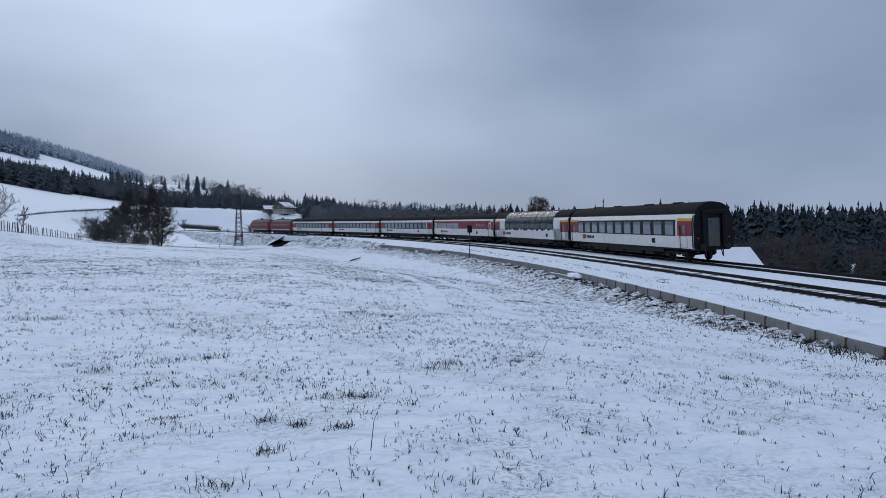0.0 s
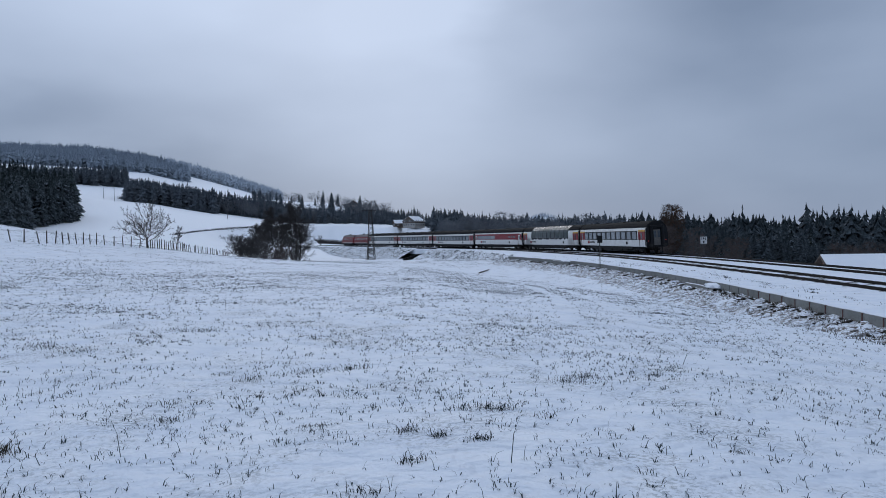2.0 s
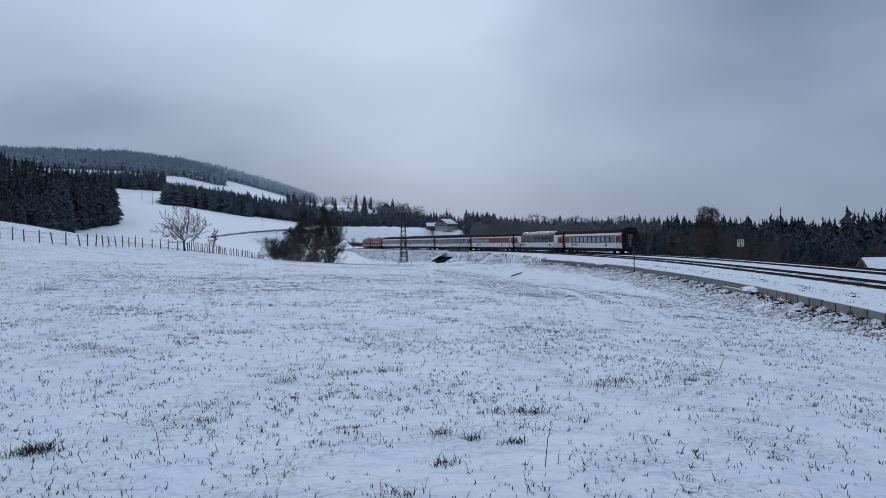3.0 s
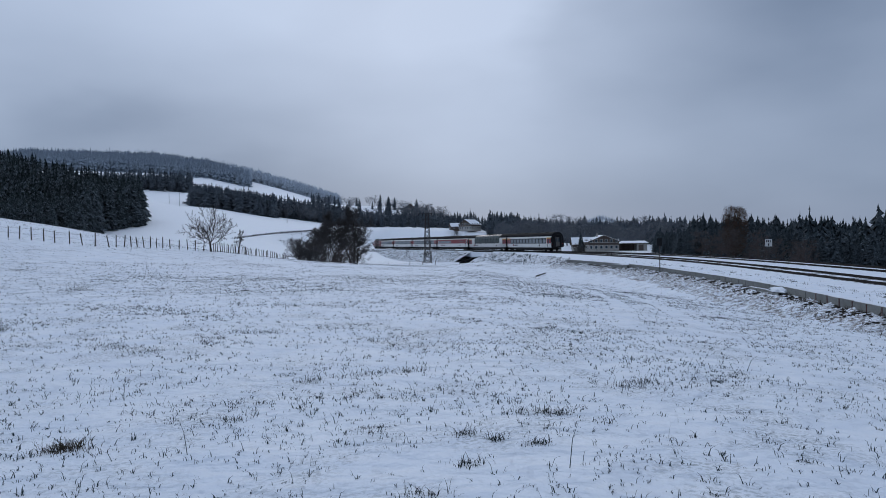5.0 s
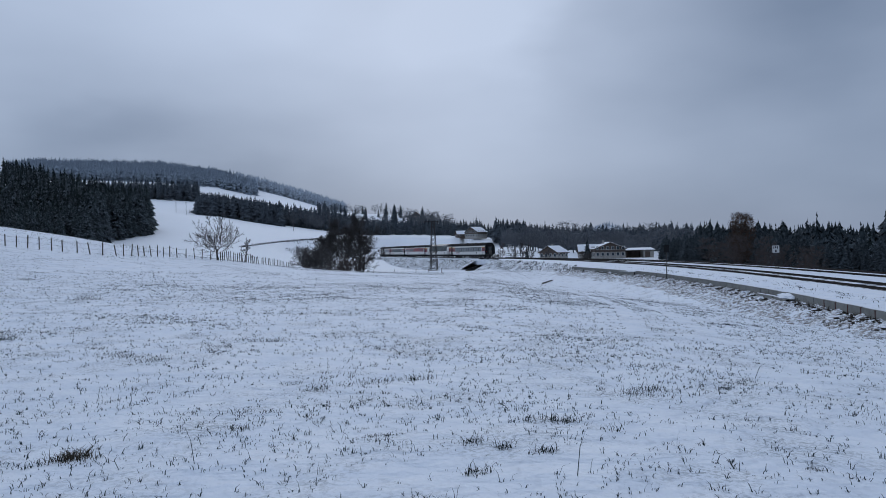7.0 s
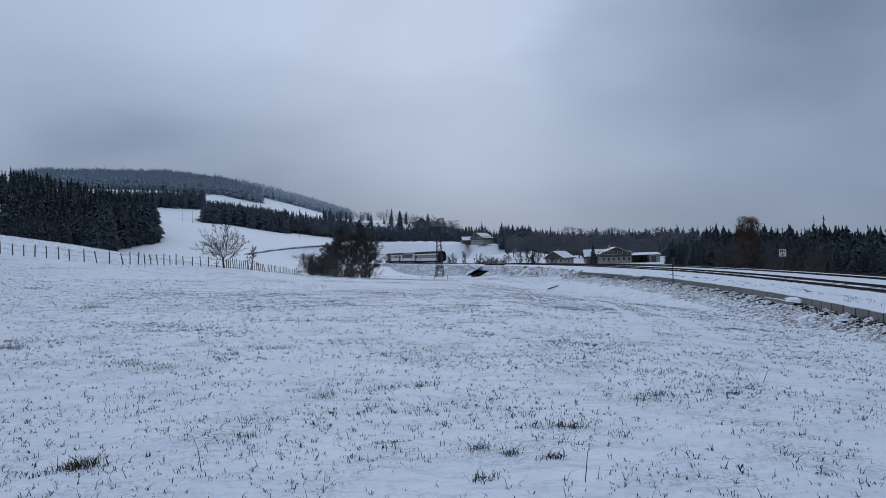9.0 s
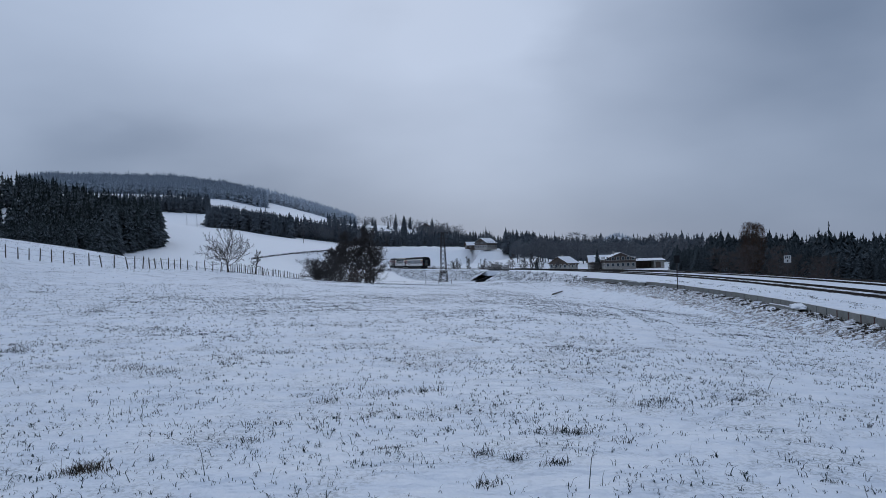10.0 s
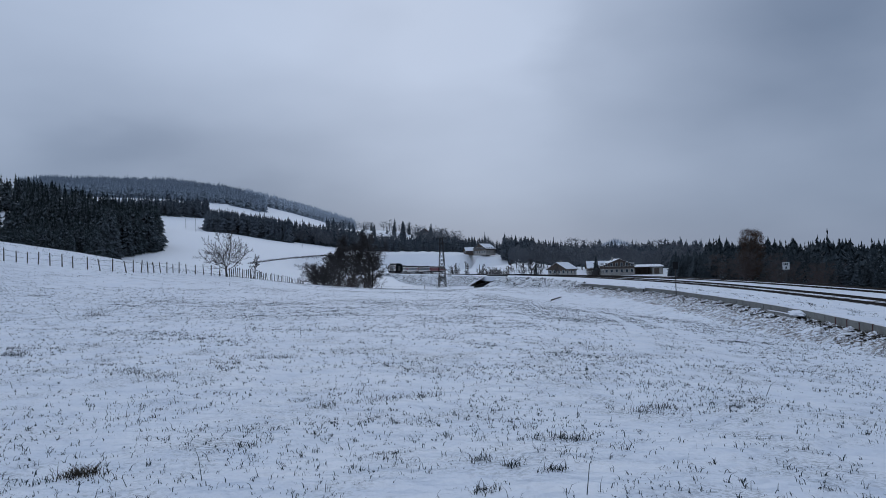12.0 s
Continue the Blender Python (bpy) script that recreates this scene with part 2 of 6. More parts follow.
M_GRASS_DARK = surf("wet_grass", (0.006, 0.012, 0.014), (0.023, 0.036, 0.034), 3.0, 0.9, bump=0, space="World", spec=0.12)
M_GRASS_BROWN = surf("dead_grass", (0.026, 0.022, 0.018), (0.085, 0.07, 0.052), 3.0, 0.9, bump=0, space="World", spec=0.12)
M_CONCRETE = surf("concrete", (0.15, 0.155, 0.147), (0.24, 0.243, 0.228), 2.0, 0.9, bump=0.3, dirt=(0.15, 0.14, 0.13), rnd=0.3, space="World")
M_JOINT = surf("rust_post", (0.07, 0.03, 0.025), (0.12, 0.05, 0.04), 6.0, 0.8, bump=0.2)
M_DARK = surf("dark_void", (0.012, 0.012, 0.013), (0.022, 0.022, 0.024), 2.0, 0.9, spec=0.12)
M_RAIL = surf("rail_steel", (0.006, 0.0055, 0.0055), (0.016, 0.014, 0.013), 5.0, 0.85, 0.0, space="World", spec=0.12)
M_SLEEPER = surf("sleeper", (0.08, 0.075, 0.07), (0.2, 0.2, 0.2), 5.0, 0.9, dirt=(0.8, 0.83, 0.88), space="World")
M_BALLAST = surf("ballast", (0.006, 0.006, 0.0065), (0.018, 0.017, 0.017), 9.0, 0.95, bump=1.0, space="World", spec=0.12)
M_WOOD = surf("weathered_wood", (0.035, 0.03, 0.027), (0.1, 0.085, 0.075), 4.0, 0.9, bump=0.4, rnd=0.3)
M_BARN = surf("barn_boards", (0.065, 0.05, 0.042), (0.13, 0.1, 0.082), 3.0, 0.9, bump=0.4)
M_PINE = surf("pine_boards", (0.17, 0.085, 0.045), (0.27, 0.14, 0.08), 3.0, 0.8, bump=0.3)
M_PLASTER = surf("plaster", (0.27, 0.26, 0.24), (0.4, 0.385, 0.355), 1.0, 0.85, bump=0.1)
M_STEEL = surf("mast_steel", (0.02, 0.018, 0.018), (0.05, 0.044, 0.042), 4.0, 0.7, 0.0)
M_GLASS = surf("window_glass", (0.04, 0.05, 0.06), (0.09, 0.105, 0.12), 0.7, 0.07, 0.0, bump=0)
M_GLASS_LIT = surf("coach_glass", (0.10, 0.12, 0.135), (0.2, 0.225, 0.24), 1.4, 0.08, 0.0, bump=0, rnd=0.5)
M_GLASS_DOME = surf("dome_glass", (0.07, 0.095, 0.1), (0.15, 0.18, 0.18), 1.2, 0.1, 0.0, bump=0, rnd=0.3)
M_COACH_WHITE = surf("coach_white", (0.62, 0.61, 0.575), (0.74, 0.725, 0.69), 1.2, 0.35, bump=0.02, dirt=(0.52, 0.51, 0.5))
M_COACH_BLACK = surf("coach_black", (0.006, 0.0065, 0.008), (0.013, 0.014, 0.016), 2.0, 0.5, bump=0.03, spec=0.12)
M_COACH_ROOF = surf("coach_roof", (0.005, 0.0052, 0.006), (0.011, 0.0115, 0.013), 1.5, 0.85, bump=0.1, spec=0.12)
M_COACH_RED = surf("coach_red", (0.18, 0.011, 0.018), (0.235, 0.017, 0.025), 1.5, 0.4, bump=0.02, dirt=(0.17, 0.022, 0.024), spec=0.25)
M_COACH_YELLOW = surf("coach_yellow", (0.5, 0.28, 0.025), (0.58, 0.34, 0.04), 2.0, 0.4, bump=0.02)
M_UNDER = surf("underframe", (0.01, 0.01, 0.011), (0.03, 0.029, 0.028), 3.0, 0.8, bump=0.2, dirt=(0.05, 0.045, 0.042), spec=0.12)
M_GREYDOOR = surf("gangway_grey", (0.045, 0.043, 0.04), (0.085, 0.08, 0.072), 2.0, 0.5, bump=0.05, dirt=(0.12, 0.11, 0.1))
M_LOCO_RED = surf("loco_red", (0.14, 0.014, 0.017), (0.19, 0.02, 0.022), 1.2, 0.5, bump=0.02, dirt=(0.11, 0.022, 0.02), spec=0.25)
M_LOCO_ROOF = surf("loco_roof", (0.09, 0.075, 0.075), (0.15, 0.125, 0.125), 1.5, 0.7, bump=0.1)
M_TAIL = glowing("tail_lamp", (0.6, 0.04, 0.03), 0.2)
M_CLOD = surf("earth", (0.018, 0.016, 0.014), (0.065, 0.056, 0.047), 5.0, 0.95, bump=0.5, space="World", spec=0.2)
M_SIGN = surf("sign_white", (0.42, 0.43, 0.43), (0.54, 0.55, 0.55), 3.0, 0.5, bump=0.02)


# ---- building helpers ----
def part(name, bm, material, parent=None, label=""):
    """Links a bmesh (or a mesh) as one object, under a thing if one is given."""
    if isinstance(bm, bmesh.types.BMesh):
        me = bpy.data.meshes.new(name)
        bm.to_mesh(me); bm.free()
        me.materials.append(material)
    else:
        me = bm
    ob = new(name, me)
    ob.parent = parent
    return tagged(ob, label)


def mesh_np(name, verts, faces, material, smooth=False):
    """A mesh from numpy arrays; faces is an (n, 3) or (n, 4) array."""
    me = bpy.data.meshes.new(name)
    verts, faces = np.asarray(verts, dtype=np.float32), np.asarray(faces, dtype=np.int32)
    k = faces.shape[1]
    me.vertices.add(len(verts)); me.vertices.foreach_set("co", verts.ravel())
    me.loops.add(faces.size); me.loops.foreach_set("vertex_index", faces.ravel())
    me.polygons.add(len(faces)); me.polygons.foreach_set("loop_start", np.arange(0, faces.size, k, dtype=np.int32))
    me.update(calc_edges=True)
    if smooth:
        me.polygons.foreach_set("use_smooth", np.ones(len(faces), dtype=bool))
    me.materials.append(material)
    return me


def box(bm, x0, x1, y0, y1, z0, z1, bevel=0.0):
    vs = [bm.verts.new((x, y, z)) for x in (x0, x1) for y in (y0, y1) for z in (z0, z1)]
    fs = [bm.faces.new([vs[i] for i in q]) for q in ((0, 1, 3, 2), (4, 6, 7, 5), (0, 4, 5, 1), (2, 3, 7, 6), (0, 2, 6, 4), (1, 5, 7, 3))]
    if bevel:
        bmesh.ops.bevel(bm, geom=list({e for f in fs for e in f.edges}), offset=bevel, segments=1, affect="EDGES")
    return bm


def boxed(*a, bevel=0.0):
    return box(bmesh.new(), *a, bevel=bevel)


def tube(bm, p, q, r0, r1, n=6, cap=False):
    p, q = Vector(p), Vector(q)
    d = (q - p).normalized()
    a = d.orthogonal().normalized(); b = d.cross(a)
    ring = lambda c, r: [bm.verts.new(c + (a * math.cos(6.2832 * i / n) + b * math.sin(6.2832 * i / n)) * r) for i in range(n)]
    A, B = ring(p, r0), ring(q, r1)
    for i in range(n):
        bm.faces.new((A[i], A[(i + 1) % n], B[(i + 1) % n], B[i]))
    if cap:
        bm.faces.new(A[::-1]); bm.faces.new(B)
    return bm


def prism(bm, profile, x0, x1, cap=True):
    """A (y, z) profile pulled along x."""
    A = [bm.verts.new((x0, y, z)) for y, z in profile]
    B = [bm.verts.new((x1, y, z)) for y, z in profile]
    n = len(profile)
    for i in range(n):
        bm.faces.new((A[i], B[i], B[(i + 1) % n], A[(i + 1) % n]))
    if cap:
        bm.faces.new(A); bm.faces.new(B[::-1])
    bmesh.ops.recalc_face_normals(bm, faces=bm.faces)
    return bm


def thing(name, x, y, z, rz=0, label="", category="", group="", kind=""):
    e = new(name)
    e.matrix_basis = pose(x, y, z, 0, 0, rz)
    return tagged(e, label, category, group, kind)


# ---- the railway line in plan ----
KNOTS = np.arange(-60, 481, 30.0)
BEND = [0.0011, 0.0012, 0.0013, 0.0029, 0.0045, 0.0034, 0.0023, 0.0015, 0.0002, -0.0009, -0.0016, -0.0024, -0.0037, -0.0043, -0.0036, -0.0025, -0.0016, -0.0006, -0.0006]
LS = np.arange(-240, 641, 1.0)
_k = np.interp(LS, KNOTS, BEND); _k[LS < -60] = 0.0
_h = np.cumsum(_k); LH = _h - _h[240] + radians(82.25)
LX = np.cumsum(np.cos(LH)); LX += 30.59 - LX[240]
LY = np.cumsum(np.sin(LH)); LY += 43.55 - LY[240]
CANT = 0.09


def line(s, d=0.0):
    """The point at s metres along the line and d metres to the left of it, and the heading there."""
    x, y, h = np.interp(s, LS, LX), np.interp(s, LS, LY), np.interp(s, LS, LH)
    return x - d * np.sin(h), y + d * np.cos(h), h


def cant(s):
    """Sideways tilt of the line in its curves, in degrees, to the left."""
    return 3.2 * np.clip(np.interp(s, KNOTS, BEND) / 0.0018, -1, 1)


def grade(s):
    """Height of the rails: level, then gently falling past the curve."""
    return -1.6 * smooth(280, 460, s)


def smooth(a, b, x):
    t = np.clip((np.asarray(x, dtype=float) - a) / (b - a), 0, 1)
    return t * t * (3 - 2 * t)


def loop_offset(s):
    return 5.05 * (1 - smooth(60, 150, s))


def main_lift(s):
    """How much higher the main track lies than the loop beside it."""
    return 0.13 * (1 - smooth(40, 150, s))


def bed_edge(s):
    """How far the level ground beside the line reaches to the left."""
    return np.interp(s, [-240, -30, -24, -4, 9, 20, 27, 37, 41, 54, 61.5, 67, 110, 140, 180, 520], [11.0, 11.0, 10.65, 10.42, 10.75, 11.3, 11.55, 12.2, 13.1, 14.3, 14.9, 13.3, 8.0, 5.4, 3.9, 3.7])


def wall_foot(s):
    """Height of the ground at the foot of the retaining wall."""
    return -0.66 + 0.10 * smooth(8, 28, -s)


def near_line(x, y):
    """Distance to the left of the line and place along it, for arrays of points."""
    x, y = np.asarray(x, dtype=float).ravel(), np.asarray(y, dtype=float).ravel()
    d, s = np.empty_like(x), np.empty_like(x)
    for i in range(0, len(x), 20000):
        q = slice(i, i + 20000)
        j = np.argmin((x[q, None] - LX[::4]) ** 2 + (y[q, None] - LY[::4]) ** 2, axis=1) * 4
        dx, dy = x[q] - LX[j], y[q] - LY[j]
        d[q] = -dx * np.sin(LH[j]) + dy * np.cos(LH[j])
        s[q] = LS[j] + dx * np.cos(LH[j]) + dy * np.sin(LH[j])
    return d, s


TABLE = np.random.default_rng(77).random((256, 256))


def lumps(x, y, size, octaves=3):
    """Smooth random field from 0 to 1 with features of about that size."""
    out, amp, total = 0.0, 1.0, 0.0
    for k in range(octaves):
        u, v = x / size * 2 ** k + 31.7 * k + 90, y / size * 2 ** k + 17.3 * k + 90
        i, j = np.floor(u).astype(int), np.floor(v).astype(int)
        fu, fv = u - i, v - j
        fu, fv = fu * fu * (3 - 2 * fu), fv * fv * (3 - 2 * fv)
        q = lambda a, c: TABLE[(i + a) % 256, (j + c) % 256]
        out = out + amp * ((q(0, 0) * (1 - fu) + q(1, 0) * fu) * (1 - fv) + (q(0, 1) * (1 - fu) + q(1, 1) * fu) * fv)
        total += amp; amp *= 0.55
    return out / total


def ripple(x, y):
    return (0.03 * np.sin(x * 0.31 + 1.3 * np.sin(y * 0.17)) * np.sin(y * 0.23 + 0.8) + 0.012 * np.sin(x * 0.9 + y * 0.4 + np.sin(y * 0.7))
            + 0.014 * np.sin(x * 2.1 - y * 1.7) * np.sin(y * 2.3 + x * 0.6)
            + 0.075 * (lumps(x, y, 0.85, 2) - 0.5) * (np.hypot(x, y) < 45))


BR_S = 149.5     # the underpass crosses the line here


def height(x, y):
    shape = np.shape(x)
    x, y = np.asarray(x, dtype=float).ravel(), np.asarray(y, dtype=float).ravel()
    r = np.hypot(x, y)
    th = np.degrees(np.arctan2(x, y))
    z = 1.07 - 0.0204 * np.clip(y, -60, 160) - 1.75 * smooth(0, 21, x) * smooth(-130, -70, -y) + ripple(x, y)
    z += 9.58 * np.exp(-((x + 67.3) / 36.9) ** 2 - ((y - 87.6) / 64.3) ** 2)
    z -= 0.8 * smooth(24, 46, -x) * np.exp(-((y - 72) / 45) ** 2)
    # the hills around the valley
    slope = np.interp(th, [-180, -60, -40, -28, -20, -16, -12, -6, 3, 9, 14, 40, 180], [0.05, 0.05, 0.085, 0.118, 0.115, 0.107, 0.085, 0.052, 0.036, 0.012, 0.004, 0.0, 0.03])
    g = np.clip(np.minimum(r, 1700) - 220, 0, None)
    z += slope * g * g / (g + 60) + np.clip(r - 150, 0, 600) / 150 * 0.8 * np.sin(x * 0.011 + 1) * np.sin(y * 0.013) * (slope > 0.02)
    z += 19 * np.exp(-((x + 52) / 110) ** 2 - ((y - 860) / 100) ** 2)
    z += 20 * np.exp(-((x + 285) / 105) ** 2 - ((y - 420) / 105) ** 2)
    z -= 2.0 * np.exp(-((x + 40) / 60) ** 2 - ((y - 230) / 60) ** 2)
    z += 20 * np.exp(-((x + 580) / 300) ** 2 - ((y - 1440) / 240) ** 2)
    z += 13 * np.exp(-((x + 270) / 130) ** 2 - ((y - 1590) / 170) ** 2)
    z += 9 * np.exp(-((x + 330) / 100) ** 2 - ((y - 430) / 95) ** 2)
    z += 57 * np.exp(-((x - 566) / 80) ** 2 - ((y - 2437) / 90) ** 2)
    d, s = near_line(x, y)
    # lower ground on the far side of the line
    low = np.interp(th, [0, 20, 32], [-3.2, -3.6, -8.0])
    z += (low - z) * smooth(6, 40, -d) * (s < 330) * smooth(-430, -330, -r)
    lim = -1.2 + grade(s) + np.clip(np.abs(d) - 7, 0, None) * np.interp(s, [200, 330], [0.16, 0.07]) + np.clip(np.abs(d) - 45, 0, None) * 1.2 + 60 * smooth(500, 570, s)
    z = np.where(r > 120, np.minimum(z, lim), z)
    e = bed_edge(s)
    rough = 0.10 * np.sin(x * 3.1 + 2 * np.sin(y * 1.7)) * np.sin(y * 2.7 + np.sin(x * 2.1))
    bank = wall_foot(s) - (d - e) * 0.2 + rough * smooth(-6, -1, e - d)
    walled = (s < 68) & (d > e - 0.05)
    z = np.where(walled, np.maximum(z, bank), z)
    inside = (d < e - 0.05) & (d > -4.5)
    z = np.where(inside, np.minimum(z, -1.4), z)
    # the cutting of the road that passes below
    bx, by, bh = line(BR_S)
    a = bh + radians(118)
    ax = (x - bx) * np.cos(a) + (y - by) * np.sin(a); ay = -(x - bx) * np.sin(a) + (y - by) * np.cos(a)
    cut = smooth(-8, -3.5, -np.abs(ay)) * smooth(-26, -12, -np.abs(ax))
    z = z * (1 - cut) + np.minimum(z, -4.4) * cut
    return z.reshape(shape)


def zat(x, y):
    return float(height(np.array([x]), np.array([y]))[0])


def build_ground():
    ang = np.concatenate([np.arange(-70, 70, 0.4), np.arange(70, 290, 4.0)])
    rad = [0.5]
    while rad[-1] < 4600:
        rad.append(rad[-1] * 1.02 + 0.01)
    rad = np.array(rad)
    A, Rr = np.meshgrid(np.radians(ang), rad)
    x, y = Rr * np.sin(A), Rr * np.cos(A)
    z = height(x, y)
    n, m = len(ang), len(rad)
    idx = np.arange(n * m).reshape(m, n)
    nx = np.roll(idx, -1, axis=1)
    quads = np.stack([idx[:-1], idx[1:], nx[1:], nx[:-1]], axis=-1).reshape(-1, 4)
    verts = np.stack([x, y, z], axis=-1).reshape(-1, 3)
    verts = np.vstack([verts, [[0, 0, zat(0, 0.01)]]])
    me = mesh_np("ground", verts, quads, M_MEADOW, smooth=True)
    me.materials.append(M_FIELD)     # mown fields beyond the near meadow lie under an unbroken cover
    me.polygons.foreach_set("material_index", (np.repeat(rad[:-1], n) > 205).astype(np.int32))
    tagged(new("ground", me), "snow-covered meadow and hills with grass poking through", "ground", kind="structure")
    hub = mesh_np("ground_hub", verts[np.r_[idx[0], n * m]], np.stack([np.arange(n), np.roll(np.arange(n), -1), np.full(n, n)], axis=-1), M_MEADOW)
    tagged(new("ground_patch", hub), "snow-covered meadow underfoot", "ground", kind="structure")


build_ground()


def sweep(name, s_values, profile, material, kind_label, category, smoothed=False):
    """A cross-section pulled along the line; profile(s) gives (d, z) pairs."""
    rows = []
    for s in s_values:
        pr = profile(s)
        d = np.array([p[0] for p in pr]); x, y, h = line(np.full(len(d), float(s)), d)
        rows.append(np.stack([x, y, np.array([p[1] for p in pr]) + float(grade(s))], axis=-1))
    v = np.array(rows); m, n = v.shape[:2]
    idx = np.arange(m * n).reshape(m, n)
    q = np.stack([idx[:-1, :-1], idx[:-1, 1:], idx[1:, 1:], idx[1:, :-1]], axis=-1).reshape(-1, 4)
    ob = new(name, mesh_np(name, v.reshape(-1, 3), q, material, smoothed))
    return tagged(ob, kind_label, category, kind="structure")


def bed_profile(s):
    e = float(bed_edge(s))
    off, up = float(loop_offset(s)), float(main_lift(s))
    pts = [(e + 0.05, -1.6), (e + 0.04, -0.36), (e, -0.33)]
    for f in (0.8, 0.6, 0.4, 0.2):
        dd = off + 1.9 + (e - off - 1.9) * f
        pts.append((dd, -0.30 + 0.04 * math.sin(s * 0.9 + dd * 2.0) * math.sin(s * 0.37 + dd)))
    tilt = CANT * float(cant(s)) / 3.2
    pts += [(off + 1.7, -0.28), (off + 1.2, -0.155 - tilt * 0.8), (off - 1.2 if off > 2.6 else 0.5 * off, -0.155 + (tilt * 0.8 if off > 2.6 else 0)), (1.4 if off > 2.6 else 0.2, -0.22 + up), (-1.4, -0.155 + tilt * 0.9 + up), (-2.2, -0.38 + up), (-4.0, -0.45)]
    return pts


def slope_profile(sign):
    def prof(s):
        e = float(bed_edge(s)) if sign > 0 else 3.95
        pts = []
        for i in range(15):
            w = i * 0.6
            n = noise.noise(Vector((s * 0.55, w * 0.9, sign * 7.0))) * 0.32 + noise.noise(Vector((s * 1.7, w * 2.1, 3.0))) * 0.16
            pts.append((sign * (e + w), -0.345 - w / 1.8 + n * min(1.0, w / 1.2) * 0.8))
        return pts if sign > 0 else pts[::-1]
    return prof


sweep("trackbed", np.arange(-120, 505, 1.0), bed_profile, M_BED, "snow-covered railway bed on a low embankment", "trackbed", True)
sweep("embankment_1", np.arange(64.0, BR_S - 5.5, 0.5), slope_profile(1), M_BANK, "rough embankment slope of snow and withered grass", "embankment", True)
sweep("embankment_2", np.arange(BR_S + 5.5, 420, 0.7), slope_profile(1), M_BANK, "rough embankment slope of snow and withered grass", "embankment", True)
sweep("embankment_3", np.arange(-120, 505, 2.0), slope_profile(-1), M_BANK, "rough far slope of the railway embankment", "embankment", True)


def build_track(side, up, s0, s1, name):
    """Rails with their dark ballast strips; side(s) is the offset of the track."""
    for k, lab in ((0.7175, "rail_left"), (-0.7175, "rail_right")):
        def rail(s, k=k):
            o = float(side(s)) + k
            z = -np.sign(k) * 0.5 * CANT * float(cant(s)) / 3.2 + float(up(s))
            return [(o + 0.07, z - 0.16), (o + 0.03, z - 0.13), (o + 0.036, z - 0.005), (o, z), (o - 0.036, z - 0.005), (o - 0.03, z - 0.13), (o - 0.07, z - 0.16)]
        sweep(name + "_" + lab, np.arange(s0, s1, 2.0), rail, M_RAIL, "rusty steel railway rail", "rail")

        # snow-free ballast strip, near-black because the rail's shadow is painted into it
        def gravel(s, k=k):
            o = float(side(s)) + k
            z = -np.sign(k) * 0.5 * CANT * float(cant(s)) / 3.2 - 0.125 + float(up(s))
            w = 0.06 + 0.015 * math.sin(s * 2.1 + k) + 0.015 * math.sin(s * 5.3)
            return [(o + w + 0.05, z - 0.06), (o + w * 0.6, z), (o - w * 0.5, z), (o - w - 0.02, z - 0.06)]
        sweep(name + "_ballast_" + lab, np.arange(s0, s1, 0.5), gravel, M_BALLAST, "dark ballast beside the rail, free of snow, rail shadow in its colour", "ballast")


build_track(lambda s: 0.0, main_lift, -110, 500, "main_track")
build_track(loop_offset, lambda s: 0.0, -110, 140, "loop_track")


# ---- the train ----
L_COACH, L_LOCO = 26.4, 16.4
BODY = [(1.38, 0.92), (1.42, 1.1), (1.42, 2.55), (1.37, 2.95), (1.27, 3.27)]
ROOF = [(1.275, 3.26), (1.16, 3.52), (0.92, 3.78), (0.55, 3.96), (0.0, 4.05)]


def both(half):
    return half + [(-y, z) for y, z in reversed(half) if y > 0]


def side_x(z):
    """Half width of a coach body at the height z."""
    return float(np.interp(z, [p[1] for p in BODY], [p[0] for p in BODY]))


def panel(x0, x1, z0, z1, sgn, proud=0.012):
    """A thin panel that follows the coach's side."""
    bm = bmesh.new()
    zs = [z0] + [p[1] for p in BODY if z0 < p[1] < z1] + [z1]
    rows = [[(x, sgn * (side_x(z) + o), z) for x in (x0, x1) for o in (-0.01, proud)] for z in zs]
    g = [[bm.verts.new(p) for p in r] for r in rows]
    for a, b in zip(g, g[1:]):
        bm.faces.new((a[1], a[3], b[3], b[1])); bm.faces.new((a[0], a[1], b[1], b[0])); bm.faces.new((a[3], a[2], b[2], b[3]))
    bm.faces.new((g[0][0], g[0][2], g[0][3], g[0][1])); bm.faces.new((g[-1][0], g[-1][1], g[-1][3], g[-1][2]))
    bmesh.ops.recalc_face_normals(bm, faces=bm.faces)
    return bm


